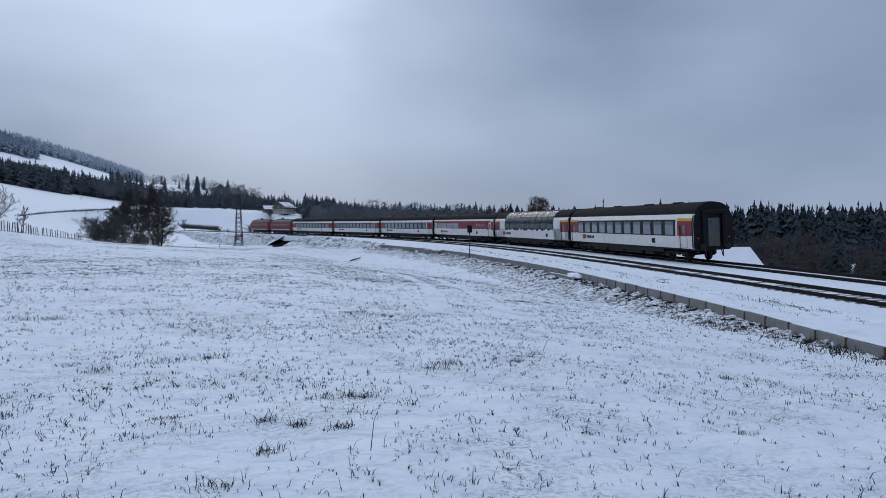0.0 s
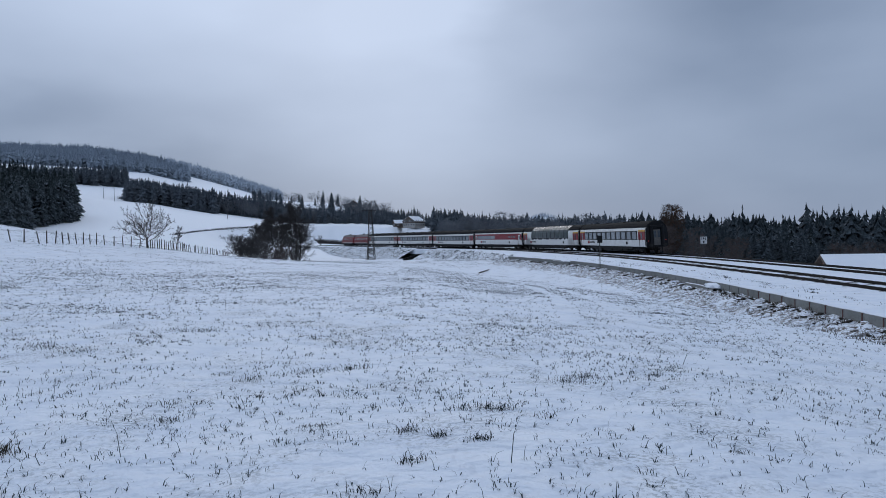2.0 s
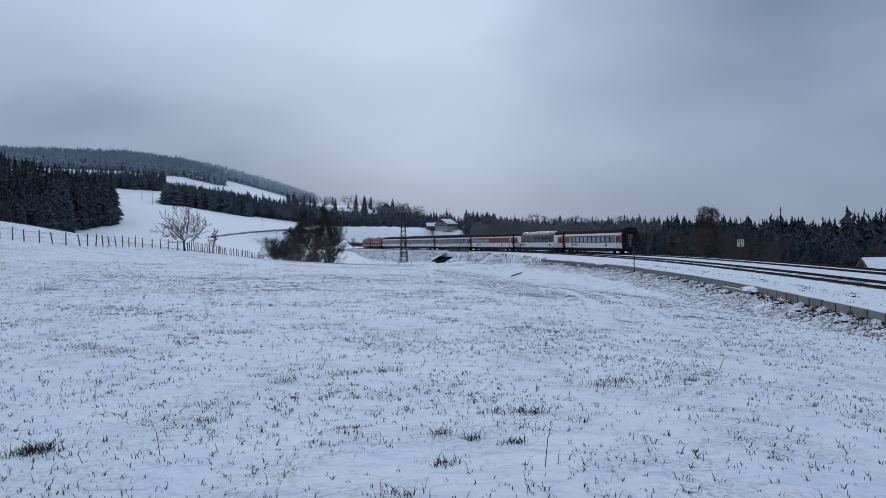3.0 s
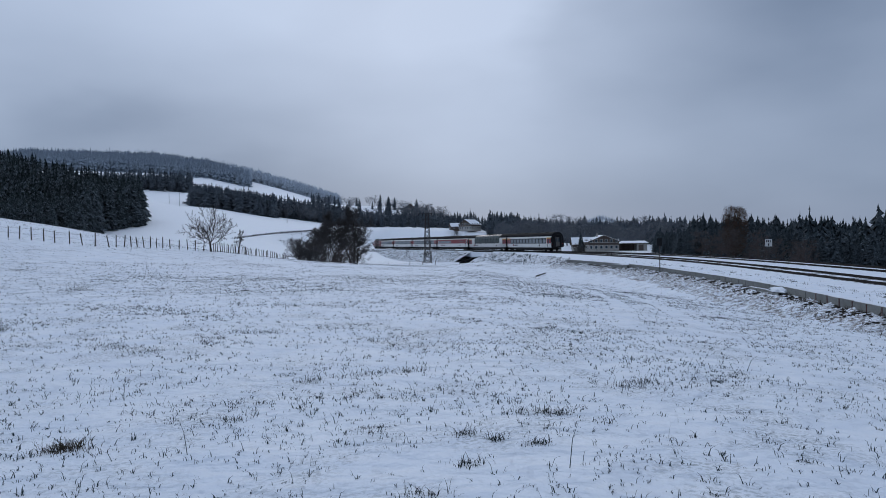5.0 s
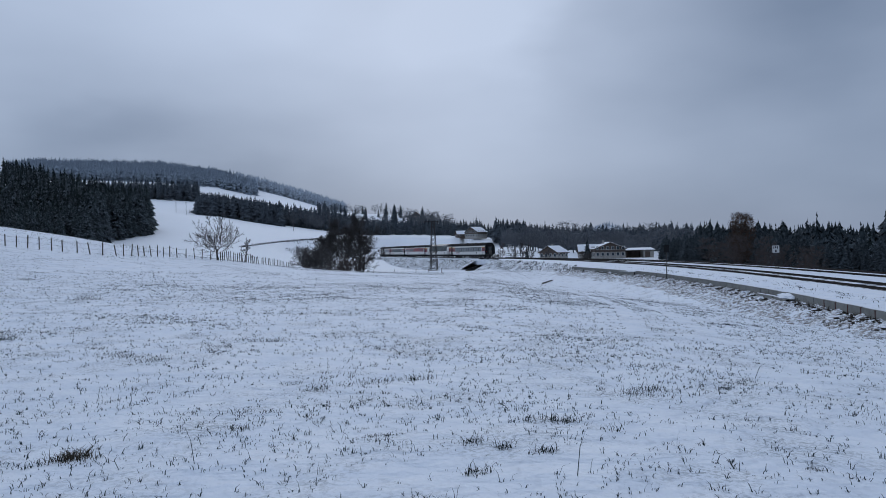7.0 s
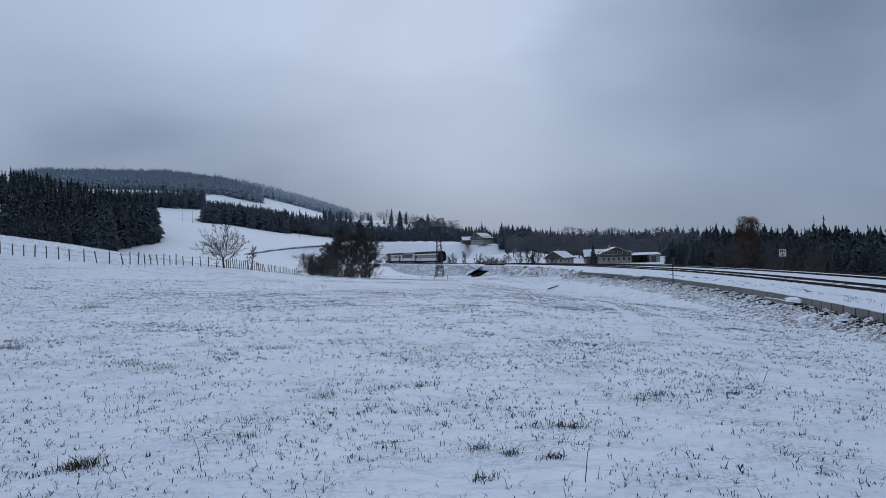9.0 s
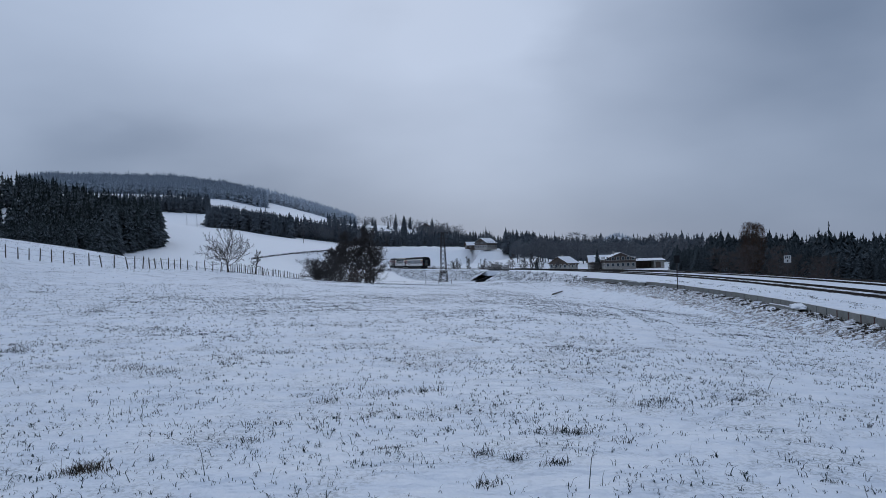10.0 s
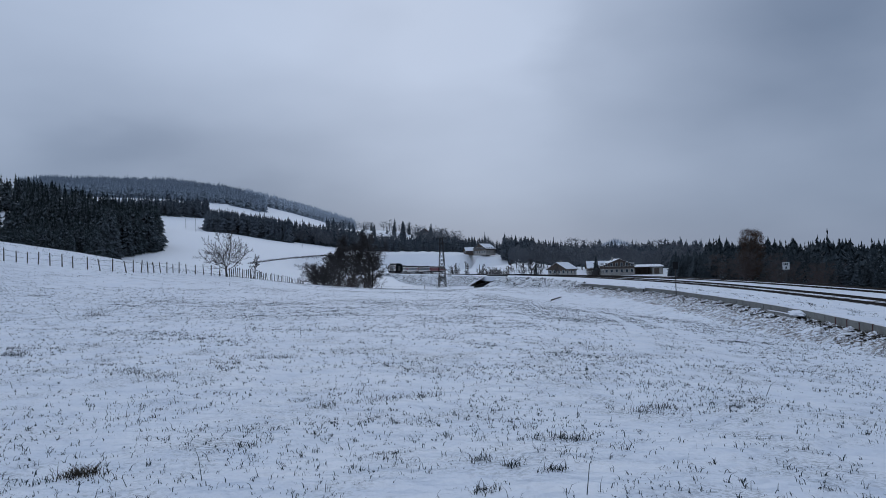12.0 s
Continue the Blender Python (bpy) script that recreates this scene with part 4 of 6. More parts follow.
def build_woods():
    front = polar_spots(95, (-33, -24.2), ([288, 325], [312, 347]), 1) + polar_spots(95, (-48, -32), ([250, 290], [274, 314]), 45)
    corner = polar_spots(55, (-24.4, -20.7), ([330, 374], [352, 396]), 40)
    wood("spruce_wood", front, SPRUCE_FINE, M_SPRUCE, "edge of a dense dark spruce wood dusted with snow", 13, 17.5, 1, fat=(0.95, 1.35))
    wood("spruce_wood", corner, SPRUCE_FINE, M_SPRUCE, "corner of a dark spruce wood against the open field", 16, 22, 43, fat=(0.95, 1.35))
    wood("spruce_wood", polar_spots(620, (-34, -20.9), ([312, 388], [540, 500]), 2) + polar_spots(260, (-48, -34), ([272, 312], [560, 540]), 46), SPRUCE_MID, M_SPRUCE, "dense dark spruce wood dusted with snow", 10, 15.5, 41, fat=(0.95, 1.35))
    # woods in M_SPRUCE_MID have the haze of some 600 m in their colour
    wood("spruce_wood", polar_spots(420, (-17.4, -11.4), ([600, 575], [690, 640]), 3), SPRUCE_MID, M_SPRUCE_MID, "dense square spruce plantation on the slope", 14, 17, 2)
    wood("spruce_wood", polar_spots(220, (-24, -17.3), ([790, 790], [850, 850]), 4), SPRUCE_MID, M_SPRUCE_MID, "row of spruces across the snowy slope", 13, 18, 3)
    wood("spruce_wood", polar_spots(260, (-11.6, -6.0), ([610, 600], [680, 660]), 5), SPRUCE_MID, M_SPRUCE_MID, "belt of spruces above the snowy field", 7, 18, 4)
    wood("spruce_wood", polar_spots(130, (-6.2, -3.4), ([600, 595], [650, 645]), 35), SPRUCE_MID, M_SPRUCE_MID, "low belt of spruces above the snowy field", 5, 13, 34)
    wood("bare_wood", polar_spots(60, (-11.0, -3.4), ([600, 590], [640, 640]), 25), BARE_FAR, M_BARE_WOOD, "bare trees among the spruces", 10, 16, 24)
    # far hill and ridge: their paleness is haze painted into the tree colour
    wood("spruce_wood", polar_spots(3600, (-29.5, -13.2), ([1280, 1280, 1300], [1680, 1680, 1650]), 6), SPRUCE_LOW, M_SPRUCE_FAR, "spruce forest on the far hill, pale with painted haze", 16, 21, 5, fat=(1.35, 1.9))
    wood("spruce_wood", polar_spots(1300, (-14.6, -6.6), ([1500, 1560], [1720, 1700]), 7), SPRUCE_LOW, M_SPRUCE_HAZE, "spruce forest along the far ridge, pale with painted haze", 18, 24, 6, fat=(1.35, 1.9))
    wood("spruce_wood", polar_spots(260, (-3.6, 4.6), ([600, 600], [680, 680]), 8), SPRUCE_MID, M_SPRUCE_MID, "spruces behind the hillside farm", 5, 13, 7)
    wood("bare_wood", polar_spots(70, (-8.5, 3.2), ([690, 680], [900, 890]), 9), BARE_FAR, M_BARE_WOOD, "bare frosted trees on the hilltop, greyed by painted haze", 6, 14, 8)
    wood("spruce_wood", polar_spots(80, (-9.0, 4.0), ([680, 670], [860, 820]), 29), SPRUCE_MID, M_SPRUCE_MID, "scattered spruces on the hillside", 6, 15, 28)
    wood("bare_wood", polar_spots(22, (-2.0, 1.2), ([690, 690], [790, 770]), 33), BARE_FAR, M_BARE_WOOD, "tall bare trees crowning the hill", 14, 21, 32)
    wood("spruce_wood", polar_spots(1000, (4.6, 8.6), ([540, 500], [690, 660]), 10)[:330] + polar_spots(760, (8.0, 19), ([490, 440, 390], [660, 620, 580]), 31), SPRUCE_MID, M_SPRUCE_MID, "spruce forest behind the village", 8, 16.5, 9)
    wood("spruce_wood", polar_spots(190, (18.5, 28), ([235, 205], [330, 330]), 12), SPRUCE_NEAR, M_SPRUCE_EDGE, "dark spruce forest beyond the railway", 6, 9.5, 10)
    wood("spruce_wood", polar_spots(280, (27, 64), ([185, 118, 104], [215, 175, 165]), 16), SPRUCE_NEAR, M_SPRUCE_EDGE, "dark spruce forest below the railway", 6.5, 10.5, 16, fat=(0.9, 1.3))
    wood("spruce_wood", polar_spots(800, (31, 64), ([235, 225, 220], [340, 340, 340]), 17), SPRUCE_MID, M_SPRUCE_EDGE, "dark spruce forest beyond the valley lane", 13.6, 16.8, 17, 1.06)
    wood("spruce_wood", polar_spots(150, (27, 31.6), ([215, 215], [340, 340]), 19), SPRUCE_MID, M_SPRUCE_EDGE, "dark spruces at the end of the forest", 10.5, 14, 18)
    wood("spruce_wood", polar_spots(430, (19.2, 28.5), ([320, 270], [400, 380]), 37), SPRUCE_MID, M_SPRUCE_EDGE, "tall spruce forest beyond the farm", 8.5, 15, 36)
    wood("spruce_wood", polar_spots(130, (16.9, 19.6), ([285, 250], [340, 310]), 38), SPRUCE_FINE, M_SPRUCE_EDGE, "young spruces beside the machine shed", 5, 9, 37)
    wood("bare_wood", polar_spots(60, (5.5, 20), ([385, 350], [440, 390]), 13), BARE_MID, M_BARE_WOOD, "bare trees along the forest edge", 9, 14, 11)
    wood("bare_wood", polar_spots(36, (18, 50), ([215, 150, 100], [240, 175, 120]), 14), BARE_MID, M_RUST_TWIG, "reddish bare trees along the forest edge", 6, 9, 12)
    # the distant hill takes the strongest painted haze
    wood("spruce_wood", [(566 + 75 * math.cos(i * 2.4) * (i / 160) ** 0.5, 2437 + 80 * math.sin(i * 2.4) * (i / 160) ** 0.5) for i in range(160)], SPRUCE_LOW, M_SPRUCE_HAZE, "forest on a distant hill, pale with painted haze", 12, 16, 13)
    wood("spruce_wood", polar_spots(700, (64, 290), ([260, 300], [520, 560]), 15), SPRUCE_LOW, M_SPRUCE, "dark spruce forest around the valley", 15, 22, 14)


build_woods()


# ---- single leafless trees and shrubs ----
def branches(rnd, tall, habit, levels, rmin, thick, spray=0, stems=24):
    """Tapered limbs as two vertex and face lists, trunk and limbs, then twigs. habit: spreading, upright or shrub."""
    big, fine = ([], []), ([], [])

    def seg(store, p, q, r0, r1, n):
        V, F = store
        d = (q - p).normalized(); a = d.orthogonal().normalized(); b = d.cross(a)
        k = len(V)
        for c, r in ((p, r0), (q, r1)):
            for i in range(n):
                w = 6.2832 * i / n
                V.append(c + (a * math.cos(w) + b * math.sin(w)) * r)
        for i in range(n):
            F.append((k + i, k + (i + 1) % n, k + n + (i + 1) % n, k + n + i))

    def turn(d, angle):
        side = d.cross(Vector((rnd.gauss(0, 1), rnd.gauss(0, 1), rnd.gauss(0, 1)))).normalized()
        return (d * math.cos(angle) + side * math.sin(angle)).normalized()

    def grow(p, d, length, rad, level):
        steps = (6, 5, 4, 3, 2)[level]
        store, sides = (big, 6 - level) if level < 2 else (fine, 3)
        for i in range(steps):
            d = (d + Vector((rnd.gauss(0, 0.09), rnd.gauss(0, 0.09), rnd.gauss(0.05, 0.06)))).normalized()
            q = p + d * (length / steps)
            r1 = max(rad * 0.8, rmin)
            seg(store, p, q, rad, r1, sides)
            f = (i + 1) / steps
            if level < levels:
                many = {0: (3 if spray else 2) if f > 0.28 and habit == "upright" else 0, 1: 2, 2: 2 if rnd.random() < 0.6 else 1, 3: 1}[level]
                for _ in range(many):
                    L = length * rnd.uniform(0.38, 0.62) * (1.0 - 0.45 * f) if level else tall * rnd.uniform(0.3, 0.42) * (1.15 - 0.75 * f)
                    grow(q, turn(d, radians(rnd.uniform(28, 58))), L, max(r1 * 0.6, rmin), level + 1)
            if spray and level >= min(levels, 3):
                for _ in range(spray):     # flat twigs of one face
                    e = q + turn(d, radians(rnd.uniform(8, 55))) * tall * rnd.uniform(0.03, 0.09)
                    o = (e - q).cross(Vector((rnd.gauss(0, 1), rnd.gauss(0, 1), rnd.gauss(0, 1)))).normalized() * rmin
                    k = len(fine[0]); fine[0].extend((q - o, q + o, e + o * 0.3, e - o * 0.3)); fine[1].append((k, k + 1, k + 2, k + 3))
            p, rad = q, r1
        return p, d, rad
    if habit == "shrub":
        for j in range(stems):
            a, t = rnd.uniform(0, 6.28), radians(rnd.uniform(4, 60))
            grow(Vector((math.cos(a), math.sin(a), 0)) * 0.05 * tall - Vector((0, 0, 0.15)), Vector((math.cos(a) * math.sin(t), math.sin(a) * math.sin(t), math.cos(t))), tall * rnd.uniform(0.7, 1.0), max(tall * thick * 0.35, rmin), 1)
    elif habit == "upright":
        grow(Vector((0, 0, -0.2)), Vector((rnd.gauss(0, 0.04), rnd.gauss(0, 0.04), 1)).normalized(), tall * 0.92, tall * thick, 0)
    else:
        p, d, r = grow(Vector((0, 0, -0.2)), Vector((0.05, 0, 1)).normalized(), tall * 0.27, tall * thick, 0)
        for j in range(11):
            a, t = 6.28 * j / 11 + rnd.uniform(-0.3, 0.3), radians((20, 52, 72)[j % 3] + rnd.uniform(-9, 9))
            grow(p - d * rnd.uniform(0, 0.6), Vector((math.cos(a) * math.sin(t), math.sin(a) * math.sin(t), math.cos(t))), tall * rnd.uniform(0.62, 0.8), r * 0.7, 1)
    return big, fine


def bare_tree(name, seed, tall, label, category, x, y, z=None, bark=None, twig=None, habit="spreading", levels=3, width=1.0, group="", thick=0.02, rmin=0.015, sink=0.0, spray=0, stems=24):
    rnd = random.Random(seed)
    big, fine = branches(rnd, tall, habit, levels, rmin, thick, spray, stems)
    k = tall / max(v.z for v in big[0] + fine[0])
    t = thing(name, x, y, (zat(x, y) if z is None else z) - sink, seed * 37 % 360, label, category, group)
    for nm, (V, F), mat in (("trunk", big, bark or M_BARK), ("crown", fine, twig or M_TWIG)):
        part(nm, mesh_np(nm, [(v.x * k * width, v.y * k * width, v.z * k) for v in V], F, mat), None, t)
    return t


# the lone tree at the fence, and the wooded gully
bare_tree("bare_tree", 3, 6.1, "leafless spreading tree with a short trunk by the fence", "tree", -26.3, 91.6, None, M_BARK, M_BARK, levels=3, width=0.86, thick=0.04, rmin=0.021)
bare_tree("bare_tree", 8, 3.4, "small leafless tree behind the fence", "tree", -26.3, 104.0, habit="upright", rmin=0.014)
bare_tree("bare_shrub", 5, 6.6, "rounded leafless shrub on the snowy slope", "shrub", -28.0, 170.0, -1.9, M_TWIG, M_TWIG, habit="shrub", levels=3, width=1.2, rmin=0.022, stems=34, spray=2)
for sd, px, py, h in ((21, -29.0, 192.0, 10.8), (22, -20.2, 204.0, 17.0), (23, -27.6, 199.0, 11.5), (24, -21.6, 209.0, 16.0), (25, -18.8, 198.0, 11.0), (26, -25.2, 207.0, 13.0), (27, -23.6, 192.0, 12.0)):
    bare_tree("bare_tree", sd, h, "tall dark leafless tree in a thicket", "tree", px, py, -3.4, M_BARK, M_TWIG, habit="upright", levels=3, width=1.2, group="trees of the thicket", thick=0.018, rmin=0.02, spray=2)
for sd, px, py, h in ((31, -21.5, 190.0, 5.0), (32, -19.5, 199.0, 5.0), (33, -24.0, 181.0, 4.6), (35, -22.5, 186.0, 5.5), (36, -26.0, 184.0, 5.5), (37, -20.0, 203.0, 6.5)):
    bare_tree("bare_shrub", sd, h, "low dark leafless shrub under the trees", "shrub", px, py, -3.3, M_TWIG, M_RUST_TWIG if sd % 2 else M_TWIG, habit="shrub", group="shrubs of the thicket", rmin=0.024, stems=12)
# shrubs beyond the line and along the field
for sd, px, py, h, rusty in ((41, -20.0, 300.0, 6.0, 0), (42, -29.0, 318.0, 8.0, 0), (43, -36.0, 330.0, 7.0, 0), (44, -31.0, 300.0, 6.0, 0), (45, 8.0, 262.0, 3.6, 0), (46, 13.5, 250.0, 4.4, 0), (47, 17.0, 240.0, 5.0, 0), (48, 20.8, 230.0, 7.2, 1),
                         (49, 24.5, 236.0, 6.5, 0), (50, 28.0, 240.0, 7.5, 0), (51, 31.5, 246.0, 7.0, 0), (52, 4.0, 300.0, 5.2, 0), (53, 10.0, 330.0, 5.5, 0), (54, 42.0, 280.0, 5.5, 0), (55, 60.0, 300.0, 4.5, 0), (56, 0.6, 226.5, 3.6, 1), (57, 16.0, 300.0, 6.0, 0), (58, 22.0, 310.0, 5.0, 0), (59, 8.0, 505.0, 7.0, 0), (60, 17.0, 500.0, 8.0, 0)):
    bare_tree("bare_shrub", sd, h, "leafless shrub beside the railway" if not rusty else "leafless shrub with reddish brown twigs beside the railway", "shrub", px, py, None, M_TWIG, M_RUST_TWIG if rusty else M_TWIG, habit="upright" if h > 5.4 else "shrub", group="shrubs beside the railway", sink=0.1, rmin=0.03, stems=11)


def leafy_tree():
    """The tall tree that keeps its withered leaves, beyond the tracks."""
    x, y = 80.5, 196.0
    t = bare_tree("brown_tree", 61, 14.6, "tall broadleaf tree holding withered brown leaves", "tree", x, y, None, M_BARK, M_BROWN_LEAF, habit="upright", levels=3, width=0.9, rmin=0.03)
    rnd = np.random.default_rng(4)
    V, F = [], []
    for c in range(420):
        a, h = rnd.uniform(0, 6.28), rnd.uniform(0.14, 0.98)
        R = 3.2 * math.sqrt(max(0.04, 1 - ((h - 0.6) / 0.5) ** 2)) * math.sqrt(rnd.uniform(0.1, 1))
        c0 = np.array([math.cos(a) * R, math.sin(a) * R, h * 14.6])
        for _ in range(44):
            p = c0 + rnd.normal(0, 0.36, 3); u = rnd.normal(0, 0.075, 3); w = rnd.normal(0, 0.075, 3)
            k = len(V); V += [p, p + u, p + u + w, p + w]; F.append((k, k + 1, k + 2, k + 3))
    part("foliage", mesh_np("foliage", np.array(V), F, M_BROWN_LEAF), None, t, "withered brown leaves")


leafy_tree()


def spruce(x, y, h, seed, label="dark spruce dusted with snow", z=None, mat=None):
    v, f = SPRUCE_FINE[seed % 5]
    t = thing("spruce", x, y, zat(x, y) if z is None else z, seed * 71 % 360, label, "tree", "single spruces")
    part("trunk", tube(bmesh.new(), (0, 0, -0.2), (0, 0, h * 0.9), h * 0.016, h * 0.004, 6), M_BARK, t)
    part("foliage", mesh_np("foliage", v * np.array([h, h, h]), f, mat or M_SPRUCE), None, t)


for i, (a, r, h) in enumerate(((7.0, 252, 6.2), (11.5, 345, 9.0), (26.5, 235, 8), (28.6, 240, 10), (30.2, 215, 13), (22.5, 215, 9), (21.8, 222, 8), (24.2, 228, 8), (-8.2, 640, 24), (-3.0, 700, 26), (5.2, 520, 19), (31.5, 205, 10.5), (20.4, 226, 9), (33.0, 210, 10.5), (29.5, 206, 9), (25.6, 210, 7))):
    # beyond 400 m the colour with haze painted in
    spruce(r * math.sin(radians(a)), r * math.cos(radians(a)), h, i, mat=M_SPRUCE_MID if r > 400 else None)


# ---- houses ----
def house(name, x, y, z, rz, w, l, eave, ridge, label, wall, gable, floors=2, snow_cut=0.0, chimney=True, overhang=0.7, category="house", cols=5):
    """Gabled house: ridge along its local y, gable w wide towards -y, l long."""
    t = thing(name, x, y, z, rz, label, category, "houses in the valley")
    part("wall", boxed(-w / 2, w / 2, -l / 2, l / 2, -1.0, eave * 0.62), wall, t, "plastered ground floor")
    part("upper_wall", boxed(-w / 2 - 0.03, w / 2 + 0.03, -l / 2 - 0.03, l / 2 + 0.03, eave * 0.62, eave), gable, t, "weathered timber cladding")
    for sgn in (-1, 1):
        g = bmesh.new()
        yb = sgn * (l / 2 + 0.03)
        pts = [(-w / 2, eave), (w / 2, eave), (0, ridge - 0.15)]
        A = [g.verts.new((a, yb, b)) for a, b in pts]; B = [g.verts.new((a, yb - sgn * 0.2, b)) for a, b in pts]
        g.faces.new(A); g.faces.new(B[::-1])
        for i in range(3):
            g.faces.new((A[i], B[i], B[(i + 1) % 3], A[(i + 1) % 3]))
        bmesh.ops.recalc_face_normals(g, faces=g.faces)
        part("gable", g, gable, t, "weathered timber gable")
    rise = (ridge - eave) / (w / 2)
    for sgn in (-1, 1):
        for nm, mat, d0, d1, lift, ins in (("roof", M_BARN, 0, 0.16, 0.0, 0.0), ("roof_snow", M_SNOW, 0.16, 0.30, 0.004, 0.12)):
            g = bmesh.new()
            xe = w / 2 + overhang - ins
            y0, y1 = -l / 2 - overhang + ins, l / 2 + overhang - ins
            pr = [(0, ridge + d0 + lift), (sgn * xe, ridge - rise * xe + d0 + lift), (sgn * xe, ridge - rise * xe + d1), (0, ridge + d1)]
            A = [g.verts.new((a, y0, b)) for a, b in pr]; B = [g.verts.new((a, y1, b)) for a, b in pr]
            g.faces.new(A); g.faces.new(B[::-1])
            for i in range(4):
                g.faces.new((A[i], B[i], B[(i + 1) % 4], A[(i + 1) % 4]))
            bmesh.ops.recalc_face_normals(g, faces=g.faces)
            part(nm, g, mat, t, "dark tiled roof slope" if nm == "roof" else "snow lying on the roof")
    if chimney:
        part("chimney", box(boxed(-0.5 - w * 0.12, 0.2 - w * 0.12, 0.6, 1.3, ridge - 1.5, ridge + 0.9), -0.6 - w * 0.12, 0.3 - w * 0.12, 0.5, 1.4, ridge + 0.9, ridge + 1.05), M_PLASTER, t)

    def win(a, b, c, ax):
        # a: along the wall, b: centre height, ax: which wall
        n = 0.06
        if ax == "y":
            fr, gl, sl = boxed(a - 0.62, a + 0.62, -l / 2 - n, -l / 2 + 0.02, b - 0.75, b + 0.75), boxed(a - 0.48, a + 0.48, -l / 2 - n - 0.01, -l / 2, b - 0.62, b + 0.62), boxed(a - 0.7, a + 0.7, -l / 2 - 0.18, -l / 2, b - 0.84, b - 0.76)
        else:
            q = c * w / 2
            s0, s1 = sorted((q - c * 0.02, q + c * n)); g0, g1 = sorted((q, q + c * (n + 0.01))); k0, k1 = sorted((q, q + c * 0.18))
            fr, gl, sl = boxed(s0, s1, a - 0.62, a + 0.62, b - 0.75, b + 0.75), boxed(g0, g1, a - 0.48, a + 0.48, b - 0.62, b + 0.62), boxed(k0, k1, a - 0.7, a + 0.7, b - 0.84, b - 0.76)
        f = part("window", fr, M_SIGN, t)
        part("pane", gl, M_GLASS, f); part("sill", sl, M_BARN, f)
    for fl in range(floors):
        b = 1.5 + fl * 2.7
        for i in range(cols):
            win(-w / 2 + w * (i + 0.5) / cols, b, 0, "y")
        for c in (-1, 1):
            for i in range(max(2, cols - 1)):
                win(-l / 2 + l * (i + 0.5) / max(2, cols - 1), b, c, "x")
    return t


def balcony(t, w, l, z):
    b = part("balcony", boxed(-w / 2 + 0.3, w / 2 - 0.3, -l / 2 - 1.2, -l / 2 - 0.07, z, z + 0.12), M_BARN, t, "wooden balcony with snow on its rail")
    for i in range(int((w - 0.6) / 0.35)):
        xx = -w / 2 + 0.4 + i * 0.35
        part("board", boxed(xx, xx + 0.26, -l / 2 - 1.18, -l / 2 - 1.14, z + 0.12, z + 0.95), M_BARN, b)
    part("handrail", boxed(-w / 2 + 0.3, w / 2 - 0.3, -l / 2 - 1.22, -l / 2 - 1.1, z + 0.95, z + 1.05), M_SIGN, b)


big = house("farmhouse", 76.5, 331.5, -2.9, -4, 13.0, 13.0, 3.9, 6.5, "wide farmhouse with timber gable, balcony and snowy roof", M_PLASTER, M_BARN, 2, cols=6)
balcony(big, 13.0, 13.0, 2.5)
house("barn_wing", 71.0, 344.0, -3.2, 84, 9.0, 10.0, 3.2, 6.0, "timber barn wing with a snow-covered roof beside the farmhouse", M_PLASTER, M_BARN, 1, chimney=False, cols=2, category="barn")
house("country_house", 51.5, 325.0, -2.7, -38, 8.5, 9.5, 2.8, 5.3, "small plastered house with a snow-covered roof", M_PLASTER, M_BARN, 1, cols=4)
hill_farm = house("hill_farm", 31.0, 557.0, zat(31, 557) + 0.9, -38, 11.0, 12.5, 4.0, 7.4, "old farm with plastered front and snowy roof on the hillside", M_PLASTER, M_BARN, 2, cols=5)
house("farm_annex", 20.5, 566.0, zat(20.5, 566) + 0.2, -75, 6.0, 8.0, 2.6, 4.8, "dark timber annex with some snow on the roof", M_BARN, M_BARN, 1, chimney=False, cols=2, category="barn")
house("hilltop_farm", -22.0, 830.0, zat(-22, 830), 20, 10.0, 14.0, 4.5, 8.0, "distant farm between bare trees on the hilltop", M_PLASTER, M_BARN, 1, cols=3)


def shed():
    t = thing("open_shed", 91.0, 335.0, -3.2, -4, "low machine shed with a flat snowy roof", "shed", "houses in the valley")
    part("back_wall", boxed(-6, 6, 3.4, 3.6, -0.5, 3.4), M_BARN, t)
    part("closed_bay", boxed(1.5, 6, -3.5, 3.4, -0.5, 2.9), M_PLASTER, t, "plastered closed bay")
    part("gate", boxed(2.2, 4.4, -3.56, -3.5, 0, 2.5), M_BARN, t, "wooden gate")
    for x in (-5.9, -3.5, -1.0):
        part("post", boxed(x, x + 0.25, -3.5, -3.25, -0.5, 3.0), M_BARN, t)
    for nm, mat, dz0, dz1, q in (("roof", M_BARN, 0, 0.15, 0), ("roof_snow", M_SNOW, 0.154, 0.34, 0.1)):
        g = bmesh.new()
        vs = [g.verts.new((x, y, z + k)) for k in (dz0, dz1) for x, y, z in ((-6.6 + q, -4.2 + q, 3.0), (6.6 - q, -4.2 + q, 3.0), (6.6 - q, 4.2 - q, 3.9), (-6.6 + q, 4.2 - q, 3.9))]
        for f in ((3, 2, 1, 0), (4, 5, 6, 7), (0, 1, 5, 4), (1, 2, 6, 5), (2, 3, 7, 6), (3, 0, 4, 7)):
            g.faces.new([vs[i] for i in f])
        part(nm, g, mat, t)


shed()
# the house below the line, of which the roof shows above the rails
house("trackside_house", 54.6, 78.8, -4.6, -106, 7.6, 8.2, 2.4, 4.2, "timber house below the railway with thick roof snow", M_BARN, M_PINE, 1, cols=3, chimney=False)


